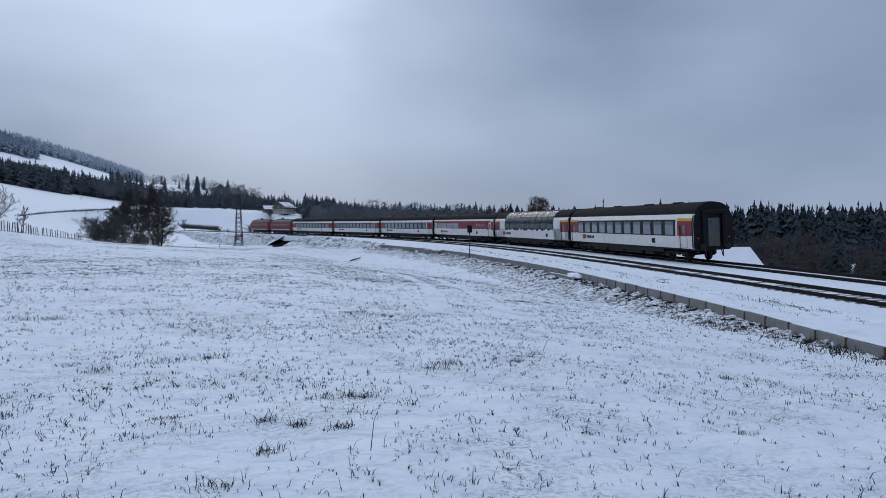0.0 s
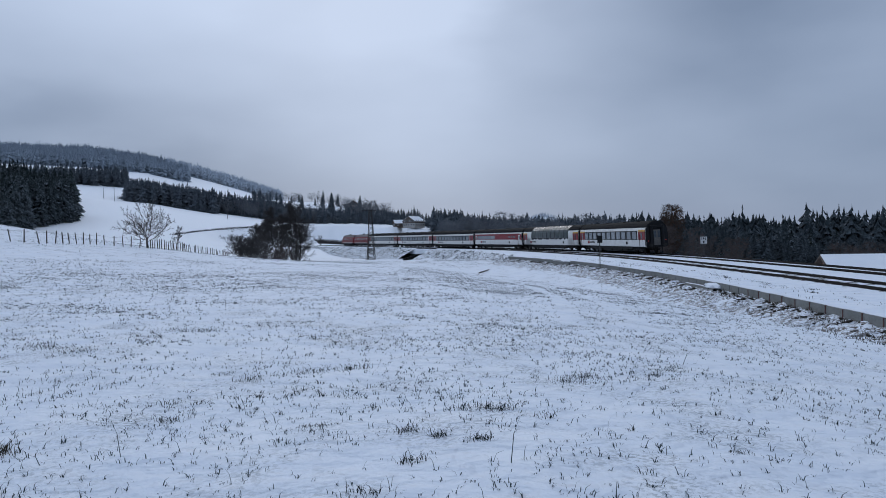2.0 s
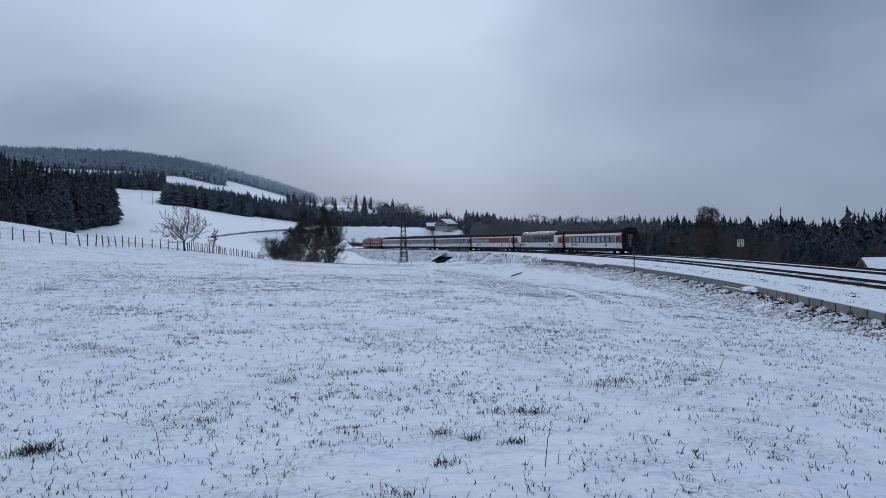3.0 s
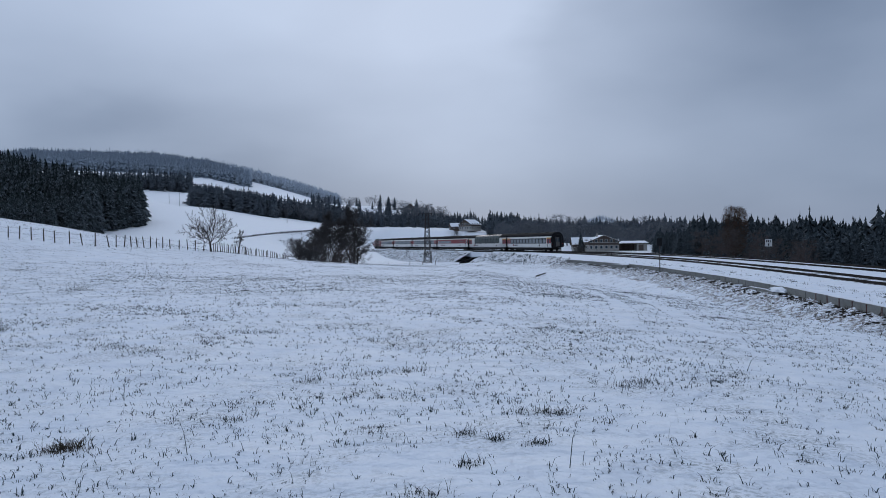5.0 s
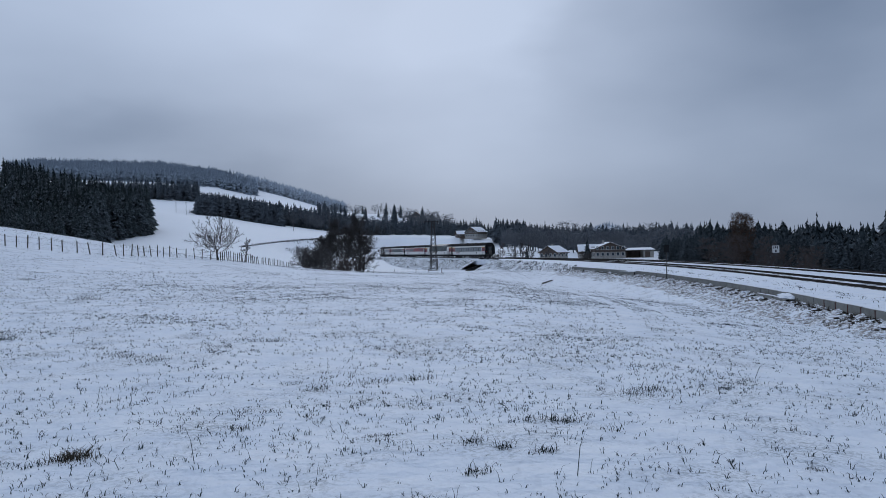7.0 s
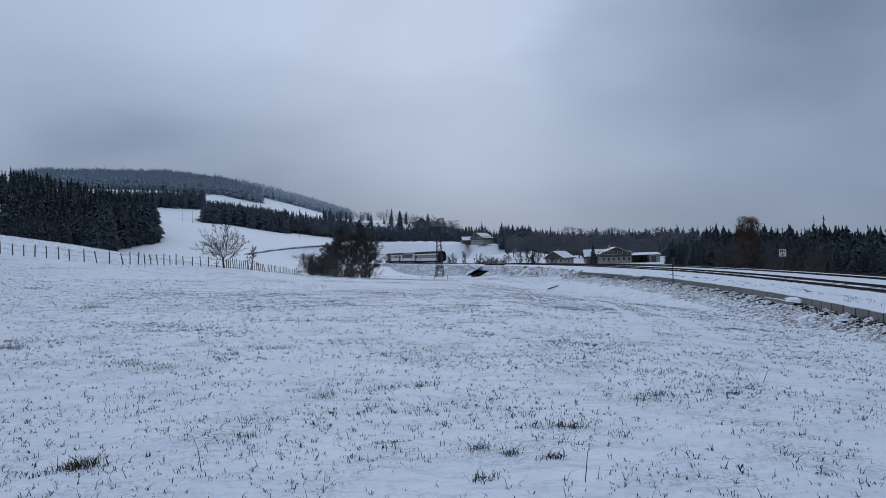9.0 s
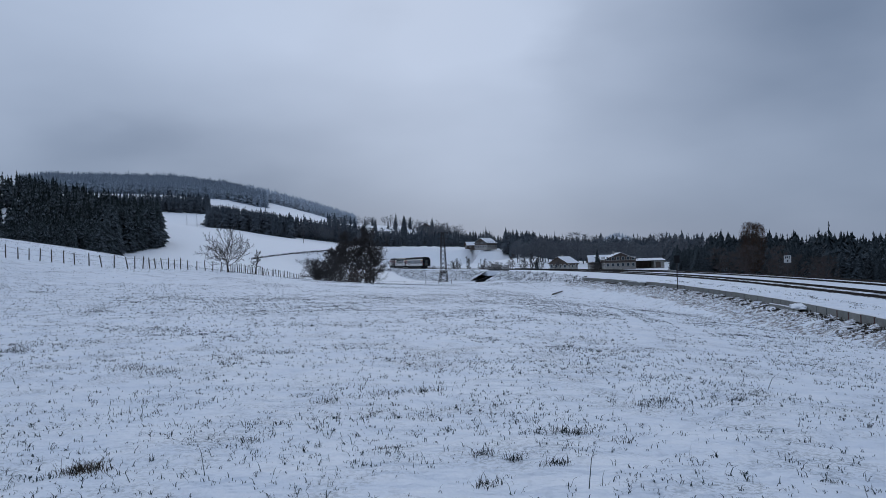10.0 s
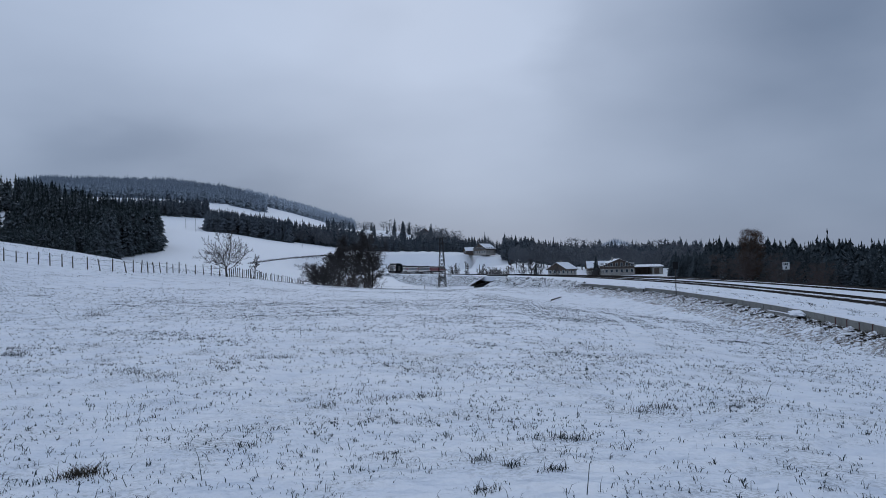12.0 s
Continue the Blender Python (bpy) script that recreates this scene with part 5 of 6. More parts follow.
def church_tower():
    """Pale tower with a pointed roof, whose top shows above the forest."""
    x, y = 230.0, 683.0
    z, top = zat(x, y), 20.5
    t = thing("church_tower", x, y, z, 12, "distant pale church tower with a snowy pointed roof", "church tower")
    part("shaft", boxed(-2.4, 2.4, -2.4, 2.4, -1.0, top - z - 7.0), M_PLASTER, t, "plastered shaft")
    part("spire", tube(bmesh.new(), (0, 0, top - z - 7.0), (0, 0, top - z), 3.2, 0.12, 8), M_SNOW, t, "snowy pointed roof")


church_tower()


# ---- railway furniture ----
def wall_run(s0, s1, gap, label, lift=0.0, least=0.0):
    n = int(round((s1 - s0) / 1.5))
    wall = thing("retaining_wall", 0, 0, 0, 0, label, "retaining wall", kind="structure")
    pm = bpy.data.meshes.new("wall_panel"); bm = boxed(-0.735, 0.735, -0.06, 0.06, -1.15, 0.0, bevel=0.012); bm.to_mesh(pm); bm.free(); pm.materials.append(M_CONCRETE)
    jm = bpy.data.meshes.new("wall_post"); bm = boxed(-0.032, 0.032, -0.05, 0.085, -1.15, 0.012, bevel=0.008); bm.to_mesh(jm); bm.free(); jm.materials.append(M_JOINT)
    dm = bpy.data.meshes.new("wall_joint"); bm = boxed(-0.014, 0.014, -0.05, 0.066, -1.15, -0.004); bm.to_mesh(dm); bm.free(); dm.materials.append(M_DARK)
    sm = bpy.data.meshes.new("snow_cap"); bm = boxed(-0.74, 0.74, -0.12, 0.02, 0.0, 0.035, bevel=0.015); bm.to_mesh(sm); bm.free(); sm.materials.append(M_SNOW)
    rnd = random.Random(int(s0) + 500)
    for i in range(n):
        s = s0 + (i + 0.5) * 1.5
        d0, d1 = (max(float(bed_edge(s + q)), least) + gap for q in (-0.75, 0.75))
        x0, y0, _ = line(s - 0.75, d0); x1, y1, _ = line(s + 0.75, d1)
        a = math.degrees(math.atan2(y1 - y0, x1 - x0))
        z = -0.27 + lift + rnd.uniform(-0.012, 0.012)
        ob = part("wall_panel", pm, None, wall); ob.matrix_basis = pose((x0 + x1) / 2, (y0 + y1) / 2, z, rnd.uniform(-1, 1), 0, a)
        ob = part("snow_cap", sm, None, wall); ob.matrix_basis = pose((x0 + x1) / 2, (y0 + y1) / 2, z + 0.002, 0, 0, a)
        ob = part("wall_post", jm if s < -8 else dm, None, wall); ob.matrix_basis = pose(x0, y0, z, 0, 0, a)


wall_run(-75, -4.5, 0.12, "low retaining wall of concrete panels between rusty posts")
wall_run(-4.5, 37.5, 0.10, "low retaining wall of grey concrete panels")
wall_run(39.5, 62, 0.12, "low retaining wall of grey concrete panels far along the bank")
wall_run(-3.6, 0.9, 0.55, "short lower row of concrete panels before the wall", -0.27)
wall_run(36.4, 40.9, 0.62, "short lower row of concrete panels with snow", -0.07)


def wall_gap():
    """Where the two runs overlap: a dark drain mouth and a heap of snow."""
    x, y, h = line(-3.9, 10.95)
    t = thing("drain_mouth", x, y, -0.95, math.degrees(h), "dark round drain mouth at the end of the wall", "drain")
    bm = bmesh.new()
    for i in range(14):
        a0, a1 = 6.2832 * i / 14, 6.2832 * (i + 1) / 14
        for r0, r1, u0, u1 in ((0.15, 0.15, -0.5, 0.2), (0.12, 0.12, -0.5, 0.2)):
            bm.faces.new([bm.verts.new((u, math.cos(a) * r0, math.sin(a) * r0 + 0.25)) for u, a in ((u0, a0), (u1, a0), (u1, a1), (u0, a1))])
    # a near-black plug in the pipe stands for its shaded inside
    part("pipe", bm, M_CONCRETE, t); part("mouth", tube(bmesh.new(), (-0.45, 0, 0.25), (0.2, 0, 0.25), 0.118, 0.118, 14, True), M_DARK, t)
    for k, (sv, d, zz, size) in enumerate(((-3.5, 10.72, -0.47, 0.8), (38.6, 12.75, -0.38, 1.0))):
        hp = bmesh.new()
        bmesh.ops.create_icosphere(hp, subdivisions=3, radius=1.0)
        for v in hp.verts:
            q = 1 + 0.3 * noise.noise(v.co * 2.0 + Vector((k * 9, 0, 0))) + 0.12 * noise.noise(v.co * 6.0)
            v.co = Vector((v.co.x * 1.2 * q, v.co.y * 0.45 * q, v.co.z * 0.22 * q + 0.05 * noise.noise(v.co * 11.0))) * size
        x, y, h = line(sv, d)
        ob = part("snow_heap", hp, M_SNOW); ob.matrix_basis = pose(x, y, zz, 0, 0, math.degrees(h) + 4)
        tagged(ob, "heap of snow sloping over the wall", "snow heap", "snow heaps on the wall")


wall_gap()


def board_sign(x, y, z, rz, post, w, h, face, back, label, bars=()):
    t = thing("track_sign", x, y, z, rz, label, "railway sign")
    part("post", tube(bmesh.new(), (0, 0, -0.5), (0, 0, post), 0.045, 0.045, 8, True), M_STEEL, t)
    b = part("board", boxed(-w / 2, w / 2, -0.07, -0.05, post - h, post, bevel=0.005), face, t)
    part("bracket", boxed(-0.08, 0.08, -0.05, 0.05, post - h * 0.7, post - h * 0.6), M_STEEL, t)
    for x0, x1, z0, z1 in bars:
        part("bar", boxed(x0 * w, x1 * w, -0.076, -0.071, post - h + z0 * h, post - h + z1 * h), M_DARK, b)


sx, sy, _ = line(25.5, float(bed_edge(25.5)) + 0.4)
board_sign(sx, sy, -0.6, 0, 3.1, 0.5, 0.7, M_COACH_BLACK, M_COACH_BLACK, "dark sign board on a thin steel post behind the wall")
board_sign(38.2, 83.8, -0.8, -24, 2.9, 0.72, 0.8, M_SIGN, M_SIGN, "white railway sign board with dark illegible marks", bars=((-0.34, -0.22, 0.56, 0.9), (-0.14, 0.08, 0.62, 0.9), (0.18, 0.3, 0.56, 0.9), (-0.1, 0.1, 0.1, 0.42)))


def lattice_mast():
    t = thing("lattice_mast", -0.3, 200.0, -3.05, 12, "rusty steel lattice power mast with a short crossarm", "power mast")
    H, b0, b1 = 13.2, 0.95, 0.34
    legs = [(1, 1), (1, -1), (-1, -1), (-1, 1)]
    for a, b in legs:
        part("leg", tube(bmesh.new(), (a * b0, b * b0, -0.6), (a * b1, b * b1, H), 0.075, 0.06, 5), M_STEEL, t)
    n = 12
    for i in range(n):
        z0, z1 = H * i / n, H * (i + 1) / n
        w0, w1 = b0 + (b1 - b0) * i / n, b0 + (b1 - b0) * (i + 1) / n
        for k in range(4):
            (a, b), (c, d) = legs[k], legs[(k + 1) % 4]
            bm = tube(bmesh.new(), (a * w0, b * w0, z0), (c * w1, d * w1, z1), 0.05, 0.05, 4)
            tube(bm, (c * w0, d * w0, z0), (a * w1, b * w1, z1), 0.05, 0.05, 4)
            part("brace", bm, M_STEEL, t)
    part("crossarm", box(boxed(-2.3, 1.6, -0.09, 0.09, H - 0.2, H - 0.05), -1.4, 1.4, -0.09, 0.09, H - 1.7, H - 1.58), M_STEEL, t)
    for x in (-2.2, -1.2, 1.3):
        part("insulator", tube(bmesh.new(), (x, 0, H - 0.2), (x, 0, H - 0.8), 0.08, 0.05, 8, True), M_UNDER, t)
    part("footing", boxed(-1.25, 1.25, -1.25, 1.25, -1.2, 0.1, bevel=0.05), M_CONCRETE, t)


lattice_mast()


def bridge():
    x, y, h = line(BR_S)
    t = thing("railway_bridge", x, y, 0, math.degrees(h), "short dark girder bridge of the railway over a lane", "bridge", kind="structure")
    part("deck", boxed(-6.6, 6.6, -3.2, 3.6, -1.0, -0.37, bevel=0.04), M_BARN, t, "dark bridge deck")
    for sgn in (1, -1):
        part("girder", boxed(-6.8, 6.8, sgn * 3.7 - 0.15, sgn * 3.7 + 0.15, -1.25, 0.05, bevel=0.03), M_UNDER, t, "dark steel edge girder")
        part("snow_edge", boxed(-6.8, 6.8, sgn * 3.7 - 0.13, sgn * 3.7 + 0.13, 0.054, 0.075, bevel=0.008), M_SNOW, t)
        for i in range(9):
            part("rail_post", tube(bmesh.new(), (-6.4 + i * 1.6, sgn * 3.7, 0), (-6.4 + i * 1.6, sgn * 3.7, 1.0), 0.035, 0.035, 5), M_STEEL, t)
        for z in (0.55, 1.0):
            part("handrail", tube(bmesh.new(), (-6.6, sgn * 3.7, z), (6.6, sgn * 3.7, z), 0.03, 0.03, 5), M_STEEL, t)
    for e in (1, -1):
        part("abutment", boxed(*sorted((e * 5.0, e * 6.8)), -4.0, 4.0, -4.5, -0.9), M_CONCRETE, t, "concrete abutment")
    g = bmesh.new()
    inv = (pose(x, y, 0, 0, 0, math.degrees(h))).inverted()
    face = [inv @ Vector(p) for p in ((13.2, 193.9, -1.25), (7.6, 187.1, -2.6), (7.6, 187.1, -5.0), (13.2, 193.9, -5.0))]
    off = Vector((-0.45, 0.0, 0))
    A = [g.verts.new(p) for p in face]; B = [g.verts.new(p + off) for p in face]
    g.faces.new(A); g.faces.new(B[::-1])
    for i in range(4):
        g.faces.new((A[i], B[i], B[(i + 1) % 4], A[(i + 1) % 4]))
    bmesh.ops.recalc_face_normals(g, faces=g.faces)
    # the wall's shaded face is given as near-black colour instead of concrete
    part("wing_wall", g, M_DARK, t, "sloping wing wall of the underpass, its shade painted near-black")


bridge()


def fence():
    pts = [(-60.0, 55.0), (-47.0, 63.0), (-39.0, 68.7), (-34.4, 70.0), (-30.3, 71.9), (-29.2, 83.0), (-26.2, 91.0), (-27.4, 116.0), (-26.0, 140.0), (-17.3, 156.0), (-4.0, 158.0), (4.0, 150.0)]
    t = thing("field_fence", 0, 0, 0, 0, "weathered wooden post fence with wire across the meadow", "fence")
    rnd = random.Random(6)
    posts, carry = [], 0.0
    for k, ((xa, ya), (xb, yb)) in enumerate(zip(pts, pts[1:])):
        L = math.hypot(xb - xa, yb - ya)
        step = 0.95 if k < 4 else (1.25 if k < 8 else 3.4)
        n = max(1, int(L / step))
        for i in range(n):
            f = i / n
            posts.append((xa + (xb - xa) * f + rnd.uniform(-0.08, 0.08), ya + (yb - ya) * f, k))
    hs = height(np.array([p[0] for p in posts]), np.array([p[1] for p in posts]))
    tops = []
    for (x, y, k), z in zip(posts, hs):
        hh = rnd.uniform(1.02, 1.3) if k < 8 else rnd.uniform(0.8, 1.0)
        bm = tube(bmesh.new(), (0, 0, -0.4), (0, 0, hh), 0.06, 0.05, 6, True)
        ob = part("post", bm, M_WOOD, t); ob.matrix_basis = pose(x, y, z, rnd.gauss(0, 3), rnd.gauss(0, 4), rnd.uniform(0, 360))
        tops.append((x, y, z, hh))
    for f in (0.45, 0.85):
        for k in range(0, len(tops) - 1, 12):
            w = bmesh.new()
            for (x0, y0, z0, h0), (x1, y1, z1, h1) in zip(tops[k:k + 12], tops[k + 1:k + 13]):
                tube(w, (x0, y0, z0 + h0 * f), (x1, y1, z1 + h1 * f), 0.008, 0.008, 3)
            part("wire", w, M_STEEL, t)


fence()


def hedge_line(p, q, n, h, seed, label):
    """A thin line of low scrub along a field edge."""
    rnd = np.random.default_rng(seed)
    f = rnd.uniform(0, 1, n)
    x = p[0] + (q[0] - p[0]) * f + rnd.normal(0, 0.7, n); y = p[1] + (q[1] - p[1]) * f + rnd.normal(0, 0.7, n)
    z = height(x, y)
    hh = rnd.uniform(0.3, 1, n) * h
    dx, dy = rnd.normal(0, 0.35, n) * h, rnd.normal(0, 0.35, n) * h
    w = 0.05 * h + 0.03
    V = np.stack([np.stack([x - w, y, z - 0.1], -1), np.stack([x + w, y, z - 0.1], -1), np.stack([x + dx, y + dy, z + hh], -1)], 1).reshape(-1, 3)
    tagged(new("scrub", mesh_np("scrub", V, np.arange(3 * n).reshape(-1, 3), M_TWIG)), label, "scrub", kind="stuff")


hedge_line((-84, 326), (-69, 449), 1400, 0.9, 1, "line of low scrub along a field edge")
hedge_line((-38, 521), (-14, 520), 900, 3.6, 2, "strip of dark scrub on the snowy field")
hedge_line((-40, 330), (20, 300), 700, 1.8, 3, "scrub along the lane below the field")
hedge_line((14, 215), (36, 262), 900, 2.6, 4, "scrub behind the railway bridge")
hedge_line((-200, 620), (-170, 640), 300, 3.0, 5, "scrub on the slope below the forest")


def utility_pole(x, y, h):
    t = thing("utility_pole", x, y, zat(x, y), 0, "thin wooden utility pole in the snowy field", "utility pole", "utility poles")
    part("pole", tube(bmesh.new(), (0, 0, -0.5), (0, 0, h), 0.16, 0.11, 6, True), M_WOOD, t)
    part("insulator", tube(bmesh.new(), (-0.25, 0, h - 0.3), (0.25, 0, h - 0.3), 0.05, 0.05, 5, True), M_STEEL, t)


for x, y, h in ((-95, 509, 9), (-174, 531, 9), (-208, 610, 8), (16, 330, 6)):
    utility_pole(x, y, h)

# ---- grass, clods and litter ----
def blades(name, x, y, z, length, lean, width, material, label, seed):
    """Bent grass blades as one mesh: two triangles each."""
    rnd = np.random.default_rng(seed)
    n = len(x)
    a = rnd.uniform(0, 6.2832, n); b = rnd.uniform(0, 6.2832, n)
    ox, oy = np.cos(b) * width / 2, np.sin(b) * width / 2
    k = length * lean
    mx, my, mz = x + np.cos(a) * k * 0.35, y + np.sin(a) * k * 0.35, z + length * (0.52 * np.sqrt(np.clip(1 - lean ** 2, 0.04, 1)) + 0.1)
    tx, ty, tz = x + np.cos(a) * k, y + np.sin(a) * k, z + length * np.sqrt(np.clip(1 - lean ** 2, 0.04, 1))
    V = np.stack([np.stack([x - ox, y - oy, z - 0.02], -1), np.stack([x + ox, y + oy, z - 0.02], -1), np.stack([mx - ox * 0.7, my - oy * 0.7, mz], -1), np.stack([mx + ox * 0.7, my + oy * 0.7, mz], -1), np.stack([tx, ty, tz], -1)], 1).reshape(-1, 3)
    i = np.arange(n)[:, None] * 5
    F = np.concatenate([i + [0, 1, 3], i + [0, 3, 2], i + [2, 3, 4]])
    return tagged(new(name, mesh_np(name, V, F, material)), label, "grass", kind="stuff")


def patchy(x, y):
    """Where the snow lies thinner: 0 to 1."""
    return np.clip((lumps(x, y, 2.6) - 0.40) * 3.2, 0, 1) * np.clip((lumps(x + 50, y - 20, 9.0, 2) - 0.3) * 2.6, 0.15, 1)


def rut(x, y):
    """True on the two wheel tracks that cross the meadow, where the snow is pressed and bare of grass."""
    t = np.clip((y - 17.0) / 55.0, 0, 1)
    return (np.abs(np.abs(x - (5.6 + 5.0 * t + 2.4 * np.sin(t * 3.1))) - 0.95) < 0.34) & (y > 17)


def build_grass():
    rnd = np.random.default_rng(21)

    def spots(n, r0, r1, a0=-52, a1=56, power=1.0):
        r = (r0 ** power + (r1 ** power - r0 ** power) * rnd.uniform(0, 1, n)) ** (1 / power)
        a = np.radians(rnd.uniform(a0, a1, n))
        return r * np.sin(a), r * np.cos(a), r

    def on_meadow(x, y, margin=0.6):
        d, s = near_line(x, y)
        return d > bed_edge(s) + margin
    # single blades and small groups through the thin snow
    gx, gy, gr = spots(150000, 3.2, 52, power=1.35)
    keep = (rnd.uniform(0, 1, len(gx)) < (0.1 + 0.75 * patchy(gx, gy)) * (1 - 0.45 * smooth(6, 14, gx))) & on_meadow(gx, gy) & (~rut(gx, gy) | (rnd.uniform(0, 1, len(gx)) < 0.12))
    gx, gy, gr = gx[keep], gy[keep], gr[keep]
    i = np.repeat(np.arange(len(gx)), np.minimum(1 + rnd.geometric(0.45, len(gx)), 7))
    r = gr[i]
    x, y = gx[i] + rnd.normal(0, 0.015, len(i)), gy[i] + rnd.normal(0, 0.015, len(i))
    n = len(x)
    blades("meadow_grass", x, y, height(x, y) - 0.003, rnd.uniform(0.1, 1, n) ** 1.4 * 0.062 + 0.016 + 0.07 * (rnd.uniform(0, 1, n) < 0.03), rnd.uniform(0.35, 0.99, n) ** 0.6, rnd.uniform(0.004, 0.0075, n) * (1 + r / 22), M_GRASS, "withered grass blades poking through thin snow", 1)
    # tufts, and loose patches of tufts where the wind has thinned the snow
    cx, cy, cr = spots(12000, 3.4, 70, power=1.3)
    keep = (rnd.uniform(0, 1, len(cx)) < 0.05 + 0.7 * patchy(cx, cy)) & on_meadow(cx, cy) & ~rut(cx, cy)
    cx, cy, cr = cx[keep], cy[keep], cr[keep]
    hx, hy, hr = spots(300, 6.5, 60, power=1.6)
    j = np.repeat(np.arange(len(hx)), rnd.integers(6, 24, len(hx)))
    size = rnd.uniform(0.2, 0.75, len(hx))[j] * (1 + hr[j] / 50)
    qx, qy = hx[j] + rnd.normal(0, 1, len(j)) * size, hy[j] + rnd.normal(0, 1, len(j)) * size
    keep = on_meadow(qx, qy) & ~rut(qx, qy)
    cx, cy, cr = np.concatenate([cx, qx[keep]]), np.concatenate([cy, qy[keep]]), np.concatenate([cr, hr[j][keep]])
    i = np.repeat(np.arange(len(cx)), rnd.integers(4, 14, len(cx)))
    spread = rnd.uniform(0.015, 0.075, len(cx))[i]
    x, y = cx[i] + rnd.normal(0, 1, len(i)) * spread, cy[i] + rnd.normal(0, 1, len(i)) * spread
    n = len(x)
    blades("grass_tufts", x, y, height(x, y) - 0.005, rnd.uniform(0.1, 1, n) ** 1.6 * 0.085 + 0.016, rnd.uniform(0.4, 1.0, n) ** 0.6, rnd.uniform(0.0045, 0.008, n) * (1 + cr[i] / 22), M_GRASS_DARK, "dark withered grass tufts in the snow", 2)
    # larger clumps where the ground shows: place, half width, blade length
    big = [(-0.60, 6.58, 0.05, 0.05), (-0.45, 6.58, 0.05, 0.05), (1.04, 7.16, 0.10, 0.13), (1.20, 7.05, 0.07, 0.10), (2.8, 5.58, 0.045, 0.05), (0.51, 6.04, 0.05, 0.13), (0.25, 5.37, 0.06, 0.12), (-0.06, 4.64, 0.07, 0.10), (-0.83, 9.71, 0.13, 0.14), (-0.3, 9.9, 0.14, 0.15), (-1.89, 7.08, 0.06, 0.10),
           (3.6, 9.44, 0.07, 0.10), (-4.53, 12.12, 0.16, 0.14), (-5.58, 13.0, 0.2, 0.14), (-5.1, 12.6, 0.16, 0.13), (-3.95, 15.16, 0.3, 0.12), (-3.3, 15.2, 0.25, 0.12), (2.38, 8.95, 0.18, 0.12), (2.6, 9.3, 0.14, 0.12), (0.84, 5.88, 0.05, 0.10), (0.27, 6.22, 0.06, 0.12), (-1.5, 9.14, 0.12, 0.12), (6.24, 8.58, 0.06, 0.1), (3.43, 18.13, 0.4, 0.13), (-9.13, 15.91, 0.15, 0.3), (-13.7, 29.65, 0.3, 0.7)]
    X, Y, Lg = [], [], []
    for bx, by, w, tall in big:
        k = int(70 + 700 * min(w, 0.2))
        X.append(bx + rnd.normal(0, w, k)); Y.append(by + rnd.normal(0, w * 0.8, k)); Lg.append(rnd.uniform(0.12, 1, k) ** 2.2 * tall + 0.012)
    X, Y, Lg = np.concatenate(X), np.concatenate(Y), np.concatenate(Lg)
    blades("grass_clumps", X, Y, height(X, Y) - 0.008, Lg, rnd.uniform(0.3, 1.0, len(X)) ** 0.6, rnd.uniform(0.0045, 0.008, len(X)), M_GRASS_DARK, "dark grass clumps where the snow is gone", 3)
    # a withered brown plant, bent down into the snow
    k = 260
    X, Y = -2.98 + rnd.normal(0, 0.11, k), 6.15 + rnd.normal(0, 0.08, k)
    blades("withered_plant", X, Y, height(X, Y) - 0.005, rnd.uniform(0.03, 0.16, k), rnd.uniform(0.6, 0.99, k), rnd.uniform(0.005, 0.009, k), M_GRASS_BROWN, "withered brown plant lying in the snow", 9)
    # dark tufts in a loose row between wall and track
    c = 90
    sc, dc = rnd.uniform(-34, 40, c), 8.3 + rnd.normal(0, 0.35, c)
    i = np.repeat(np.arange(c), rnd.integers(14, 46, c))
    s, dd = sc[i] + rnd.normal(0, 0.34, len(i)), dc[i] + rnd.normal(0, 0.07, len(i)) + 0.035 * (sc[i] > 10) * (sc[i] - 10)
    x, y, _ = line(s, dd); n = len(x)
    blades("strip_tufts", x, y, np.full(n, -0.315), rnd.uniform(0.03, 0.12, n), rnd.uniform(0.4, 1.0, n), rnd.uniform(0.012, 0.028, n), M_GRASS_DARK, "row of dark tufts in the snow beside the track", 10)
    # sparse bits on the strip between wall and track
    s = rnd.uniform(-40, 60, 1500); dd = 6.6 + (bed_edge(s) - 7.2) * rnd.uniform(0, 1, len(s)) ** 0.7
    keep = rnd.uniform(0, 1, len(s)) < np.clip(0.35 + 0.6 * np.sin(s * 0.7 + 3 * np.sin(dd)), 0.03, 1)
    x, y, _ = line(s[keep], dd[keep]); n = len(x)
    blades("strip_grass", x, y, np.full(n, -0.31), rnd.uniform(0.05, 0.16, n), rnd.uniform(0.4, 1.0, n), rnd.uniform(0.012, 0.03, n), M_GRASS_DARK, "sparse withered tufts in the snow beside the track", 8)
    # tall dry stalks
    x, y, r = spots(70, 5, 40)
    keep = on_meadow(x, y); x, y, r = x[keep], y[keep], r[keep]
    blades("dry_stalks", x, y, height(x, y), rnd.uniform(0.12, 0.34, len(x)), rnd.uniform(0.1, 0.7, len(x)), rnd.uniform(0.004, 0.006, len(x)) * (1 + r / 14), M_GRASS, "single tall dry stalks", 4)
    # coarse grass on the rough strip below the wall and on the embankment
    s = rnd.uniform(-45, 64, 15000); dd = bed_edge(s) + 0.2 + np.abs(rnd.normal(0, 0.8, len(s)))
    x, y, _ = line(s, dd)
    keep = rnd.uniform(0, 1, len(x)) < np.clip((lumps(x, y, 0.9) - 0.42) * 6, 0.03, 1)
    x, y = x[keep], y[keep]; n = len(x)
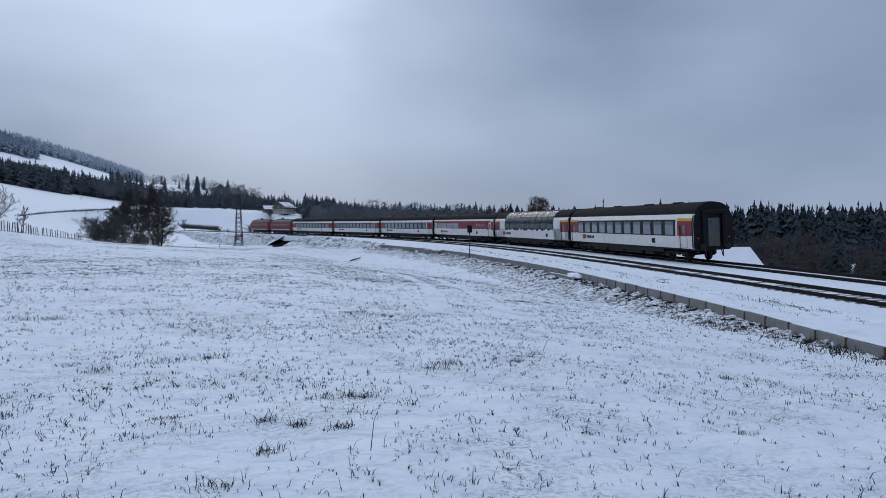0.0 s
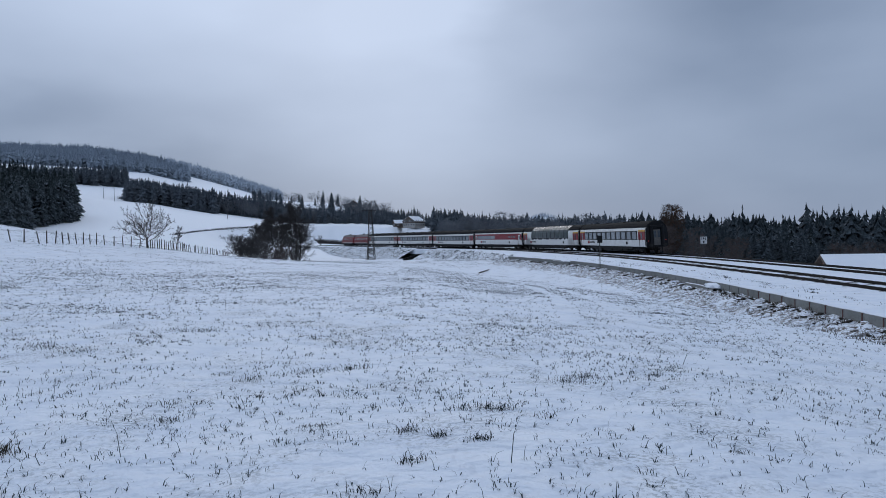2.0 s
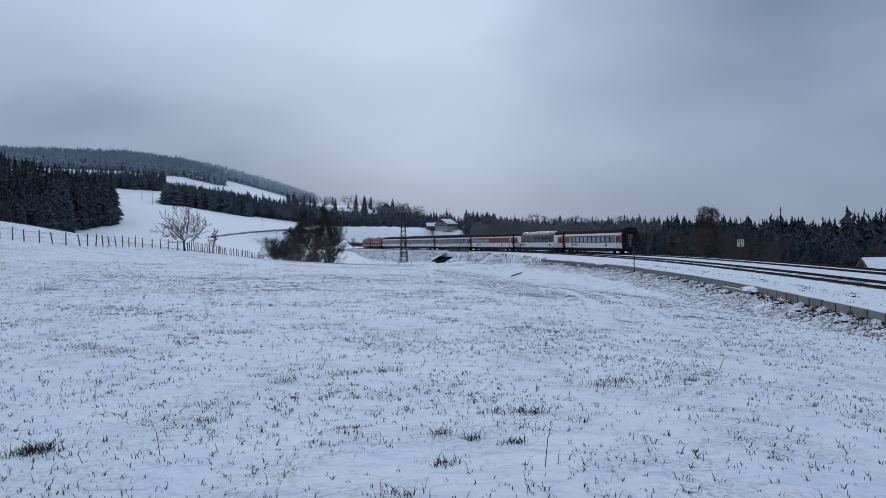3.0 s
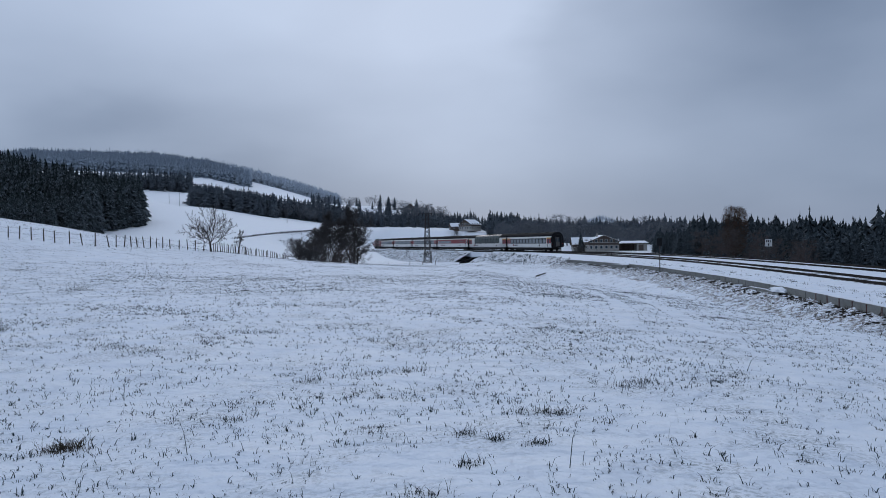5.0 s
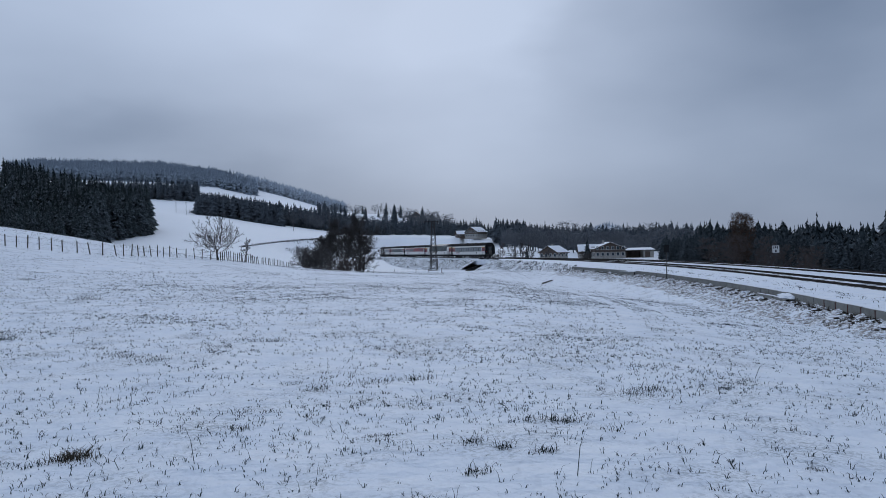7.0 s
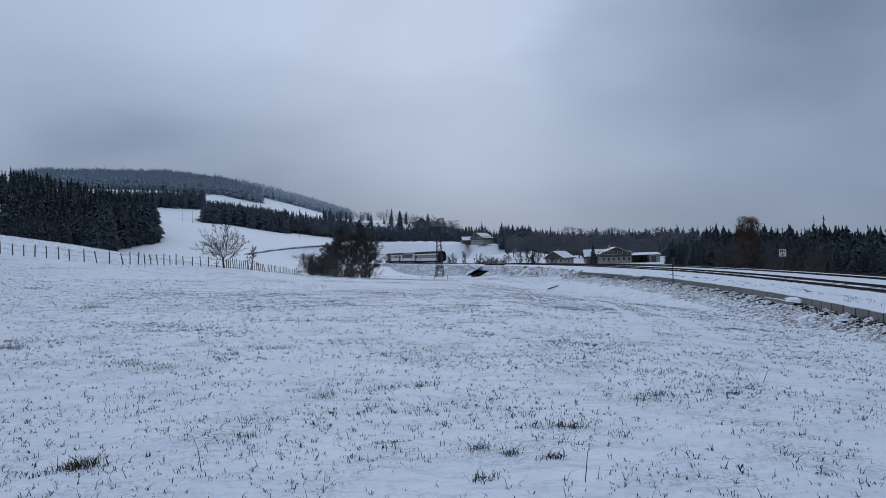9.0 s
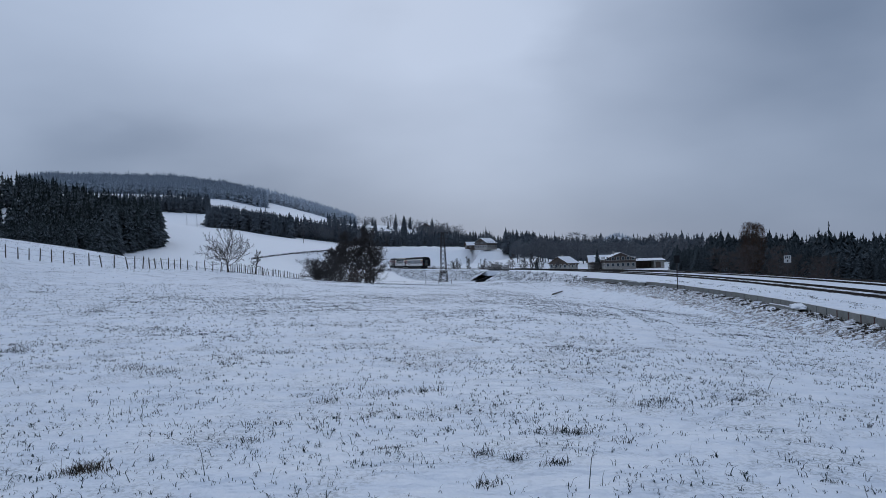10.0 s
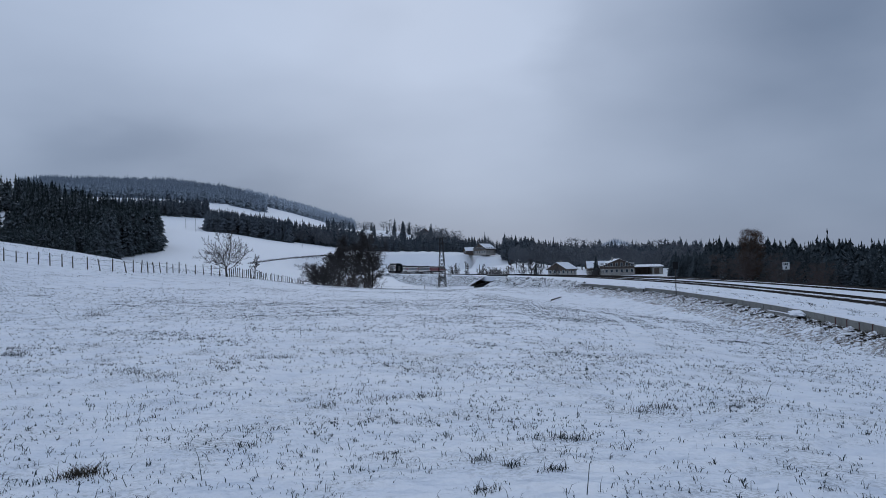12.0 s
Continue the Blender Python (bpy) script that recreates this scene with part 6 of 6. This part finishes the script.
    blades("bank_grass", x, y, height(x, y) + 0.02, rnd.uniform(0.06, 0.26, n), rnd.uniform(0.5, 0.99, n), rnd.uniform(0.014, 0.03, n), M_GRASS_BROWN, "matted withered grass below the wall", 5)
    # grass on the embankment, lying in clumps
    c = 2600
    sc = rnd.uniform(64, 330, c); wc = rnd.uniform(0.1, 7.5, c)
    ok = np.abs(sc - BR_S) > 6.5; sc, wc = sc[ok], wc[ok]
    i = np.repeat(np.arange(len(sc)), 8)
    s, w = sc[i] + rnd.normal(0, 0.35, len(i)), np.abs(wc[i] + rnd.normal(0, 0.18, len(i)))
    x, y, _ = line(s, bed_edge(s) + w)
    zz = -0.30 - w / 1.8 + grade(s)
    ok = zz > height(x, y) + 0.1
    x, y, zz = x[ok], y[ok], zz[ok]
    n = len(x)
    blades("embankment_grass", x, y, zz, rnd.uniform(0.12, 0.4, n), rnd.uniform(0.4, 0.99, n), rnd.uniform(0.03, 0.075, n), M_GRASS_DARK, "withered grass clumps on the snowy embankment", 6)
    # meadow farther off, thin and low
    x, y, r = spots(100000, 30, 165, a0=-36, a1=30, power=1.2)
    keep = (rnd.uniform(0, 1, len(x)) < 0.05 + 0.9 * np.clip((lumps(x, y * 0.6, 5.0, 4) - 0.42) * 3.5, 0, 1)) & on_meadow(x, y) & ~rut(x, y)
    x, y, r = x[keep], y[keep], r[keep]
    n = len(x)
    blades("far_meadow_grass", x, y, height(x, y), rnd.uniform(0.03, 0.085, n), rnd.uniform(0.3, 0.95, n), rnd.uniform(0.015, 0.03, n) * (1 + r / 90), M_GRASS, "withered grass showing through snow farther off", 7)


build_grass()


def rough_strip(s):
    e = float(bed_edge(s))
    pts = []
    for i in range(22):
        w = 0.14 + i * 0.16
        x, y, _h = line(s, e + w)
        n = noise.noise(Vector((x * 1.3, y * 1.3, 2.0))) * 0.2 + noise.noise(Vector((x * 4.2, y * 4.2, 5.0))) * 0.12
        pts.append((e + w, float(wall_foot(s)) - w * 0.2 + max(-0.05, n) * min(1.0, (21 - i) / 7) - 0.10 * max(0, i - 14) / 7 + 0.05))
    return pts


sweep("bank_strip", np.arange(-46, 63, 0.16), rough_strip, M_STRIP, "rough strip of turf, earth and snow below the wall", "bank", True)


def clods():
    rnd = random.Random(8)
    V, F = [], []
    for _ in range(1500):
        s = rnd.uniform(-45, 62); d = float(bed_edge(s)) + 0.25 + abs(rnd.gauss(0, 0.55))
        s += 0.6 * math.sin(s * 2.3)
        x, y, _h = line(s, d); z = float(wall_foot(s)) + 0.07 - (d - float(bed_edge(s))) * 0.2; r = rnd.uniform(0.02, 0.07) * (1.5 if rnd.random() < 0.06 else 1)
        bm = bmesh.new(); bmesh.ops.create_icosphere(bm, subdivisions=1, radius=r)
        k = len(V)
        for v in bm.verts:
            q = 1 + 0.5 * noise.noise(v.co * 9 + Vector((s, d, 0)))
            V.append((x + v.co.x * q * 1.5, y + v.co.y * q * 1.5, z + v.co.z * q * 0.6))
        bm.verts.index_update()
        F += [tuple(k + v.index for v in f.verts) for f in bm.faces]
        bm.free()
    tagged(new("earth_clods", mesh_np("earth_clods", V, F, M_CLOD)), "dark earth clods and turf below the wall", "clods", kind="stuff")
    g = tube(bmesh.new(), (11.7, 82.0, zat(11.7, 82.0) + 0.08), (14.3, 91.9, zat(14.3, 91.9) + 0.15), 0.08, 0.06, 8, True)
    tagged(part("log", g, M_BARK), "dark fallen log lying on the snowy bank", "log")


clods()


# ---- sleepers ----
def sleepers():
    me = bpy.data.meshes.new("sleeper"); bm = boxed(-0.13, 0.13, -1.0, 1.0, -0.11, 0.0, bevel=0.02); bm.to_mesh(me); bm.free(); me.materials.append(M_SLEEPER)
    t = thing("loop_sleepers", 0, 0, 0, 0, "snow-dusted sleepers of the near track", "sleepers", kind="structure")
    rnd = random.Random(2)
    for i in range(250):
        s = -42 + i * 0.6
        x, y, h = line(s, float(loop_offset(s)))
        ob = part("sleeper", me, None, t); ob.matrix_basis = pose(x, y, -0.148 + rnd.uniform(-0.02, 0.016), -float(cant(s)), 0, math.degrees(h) + rnd.uniform(-0.5, 0.5))


sleepers()

motions()
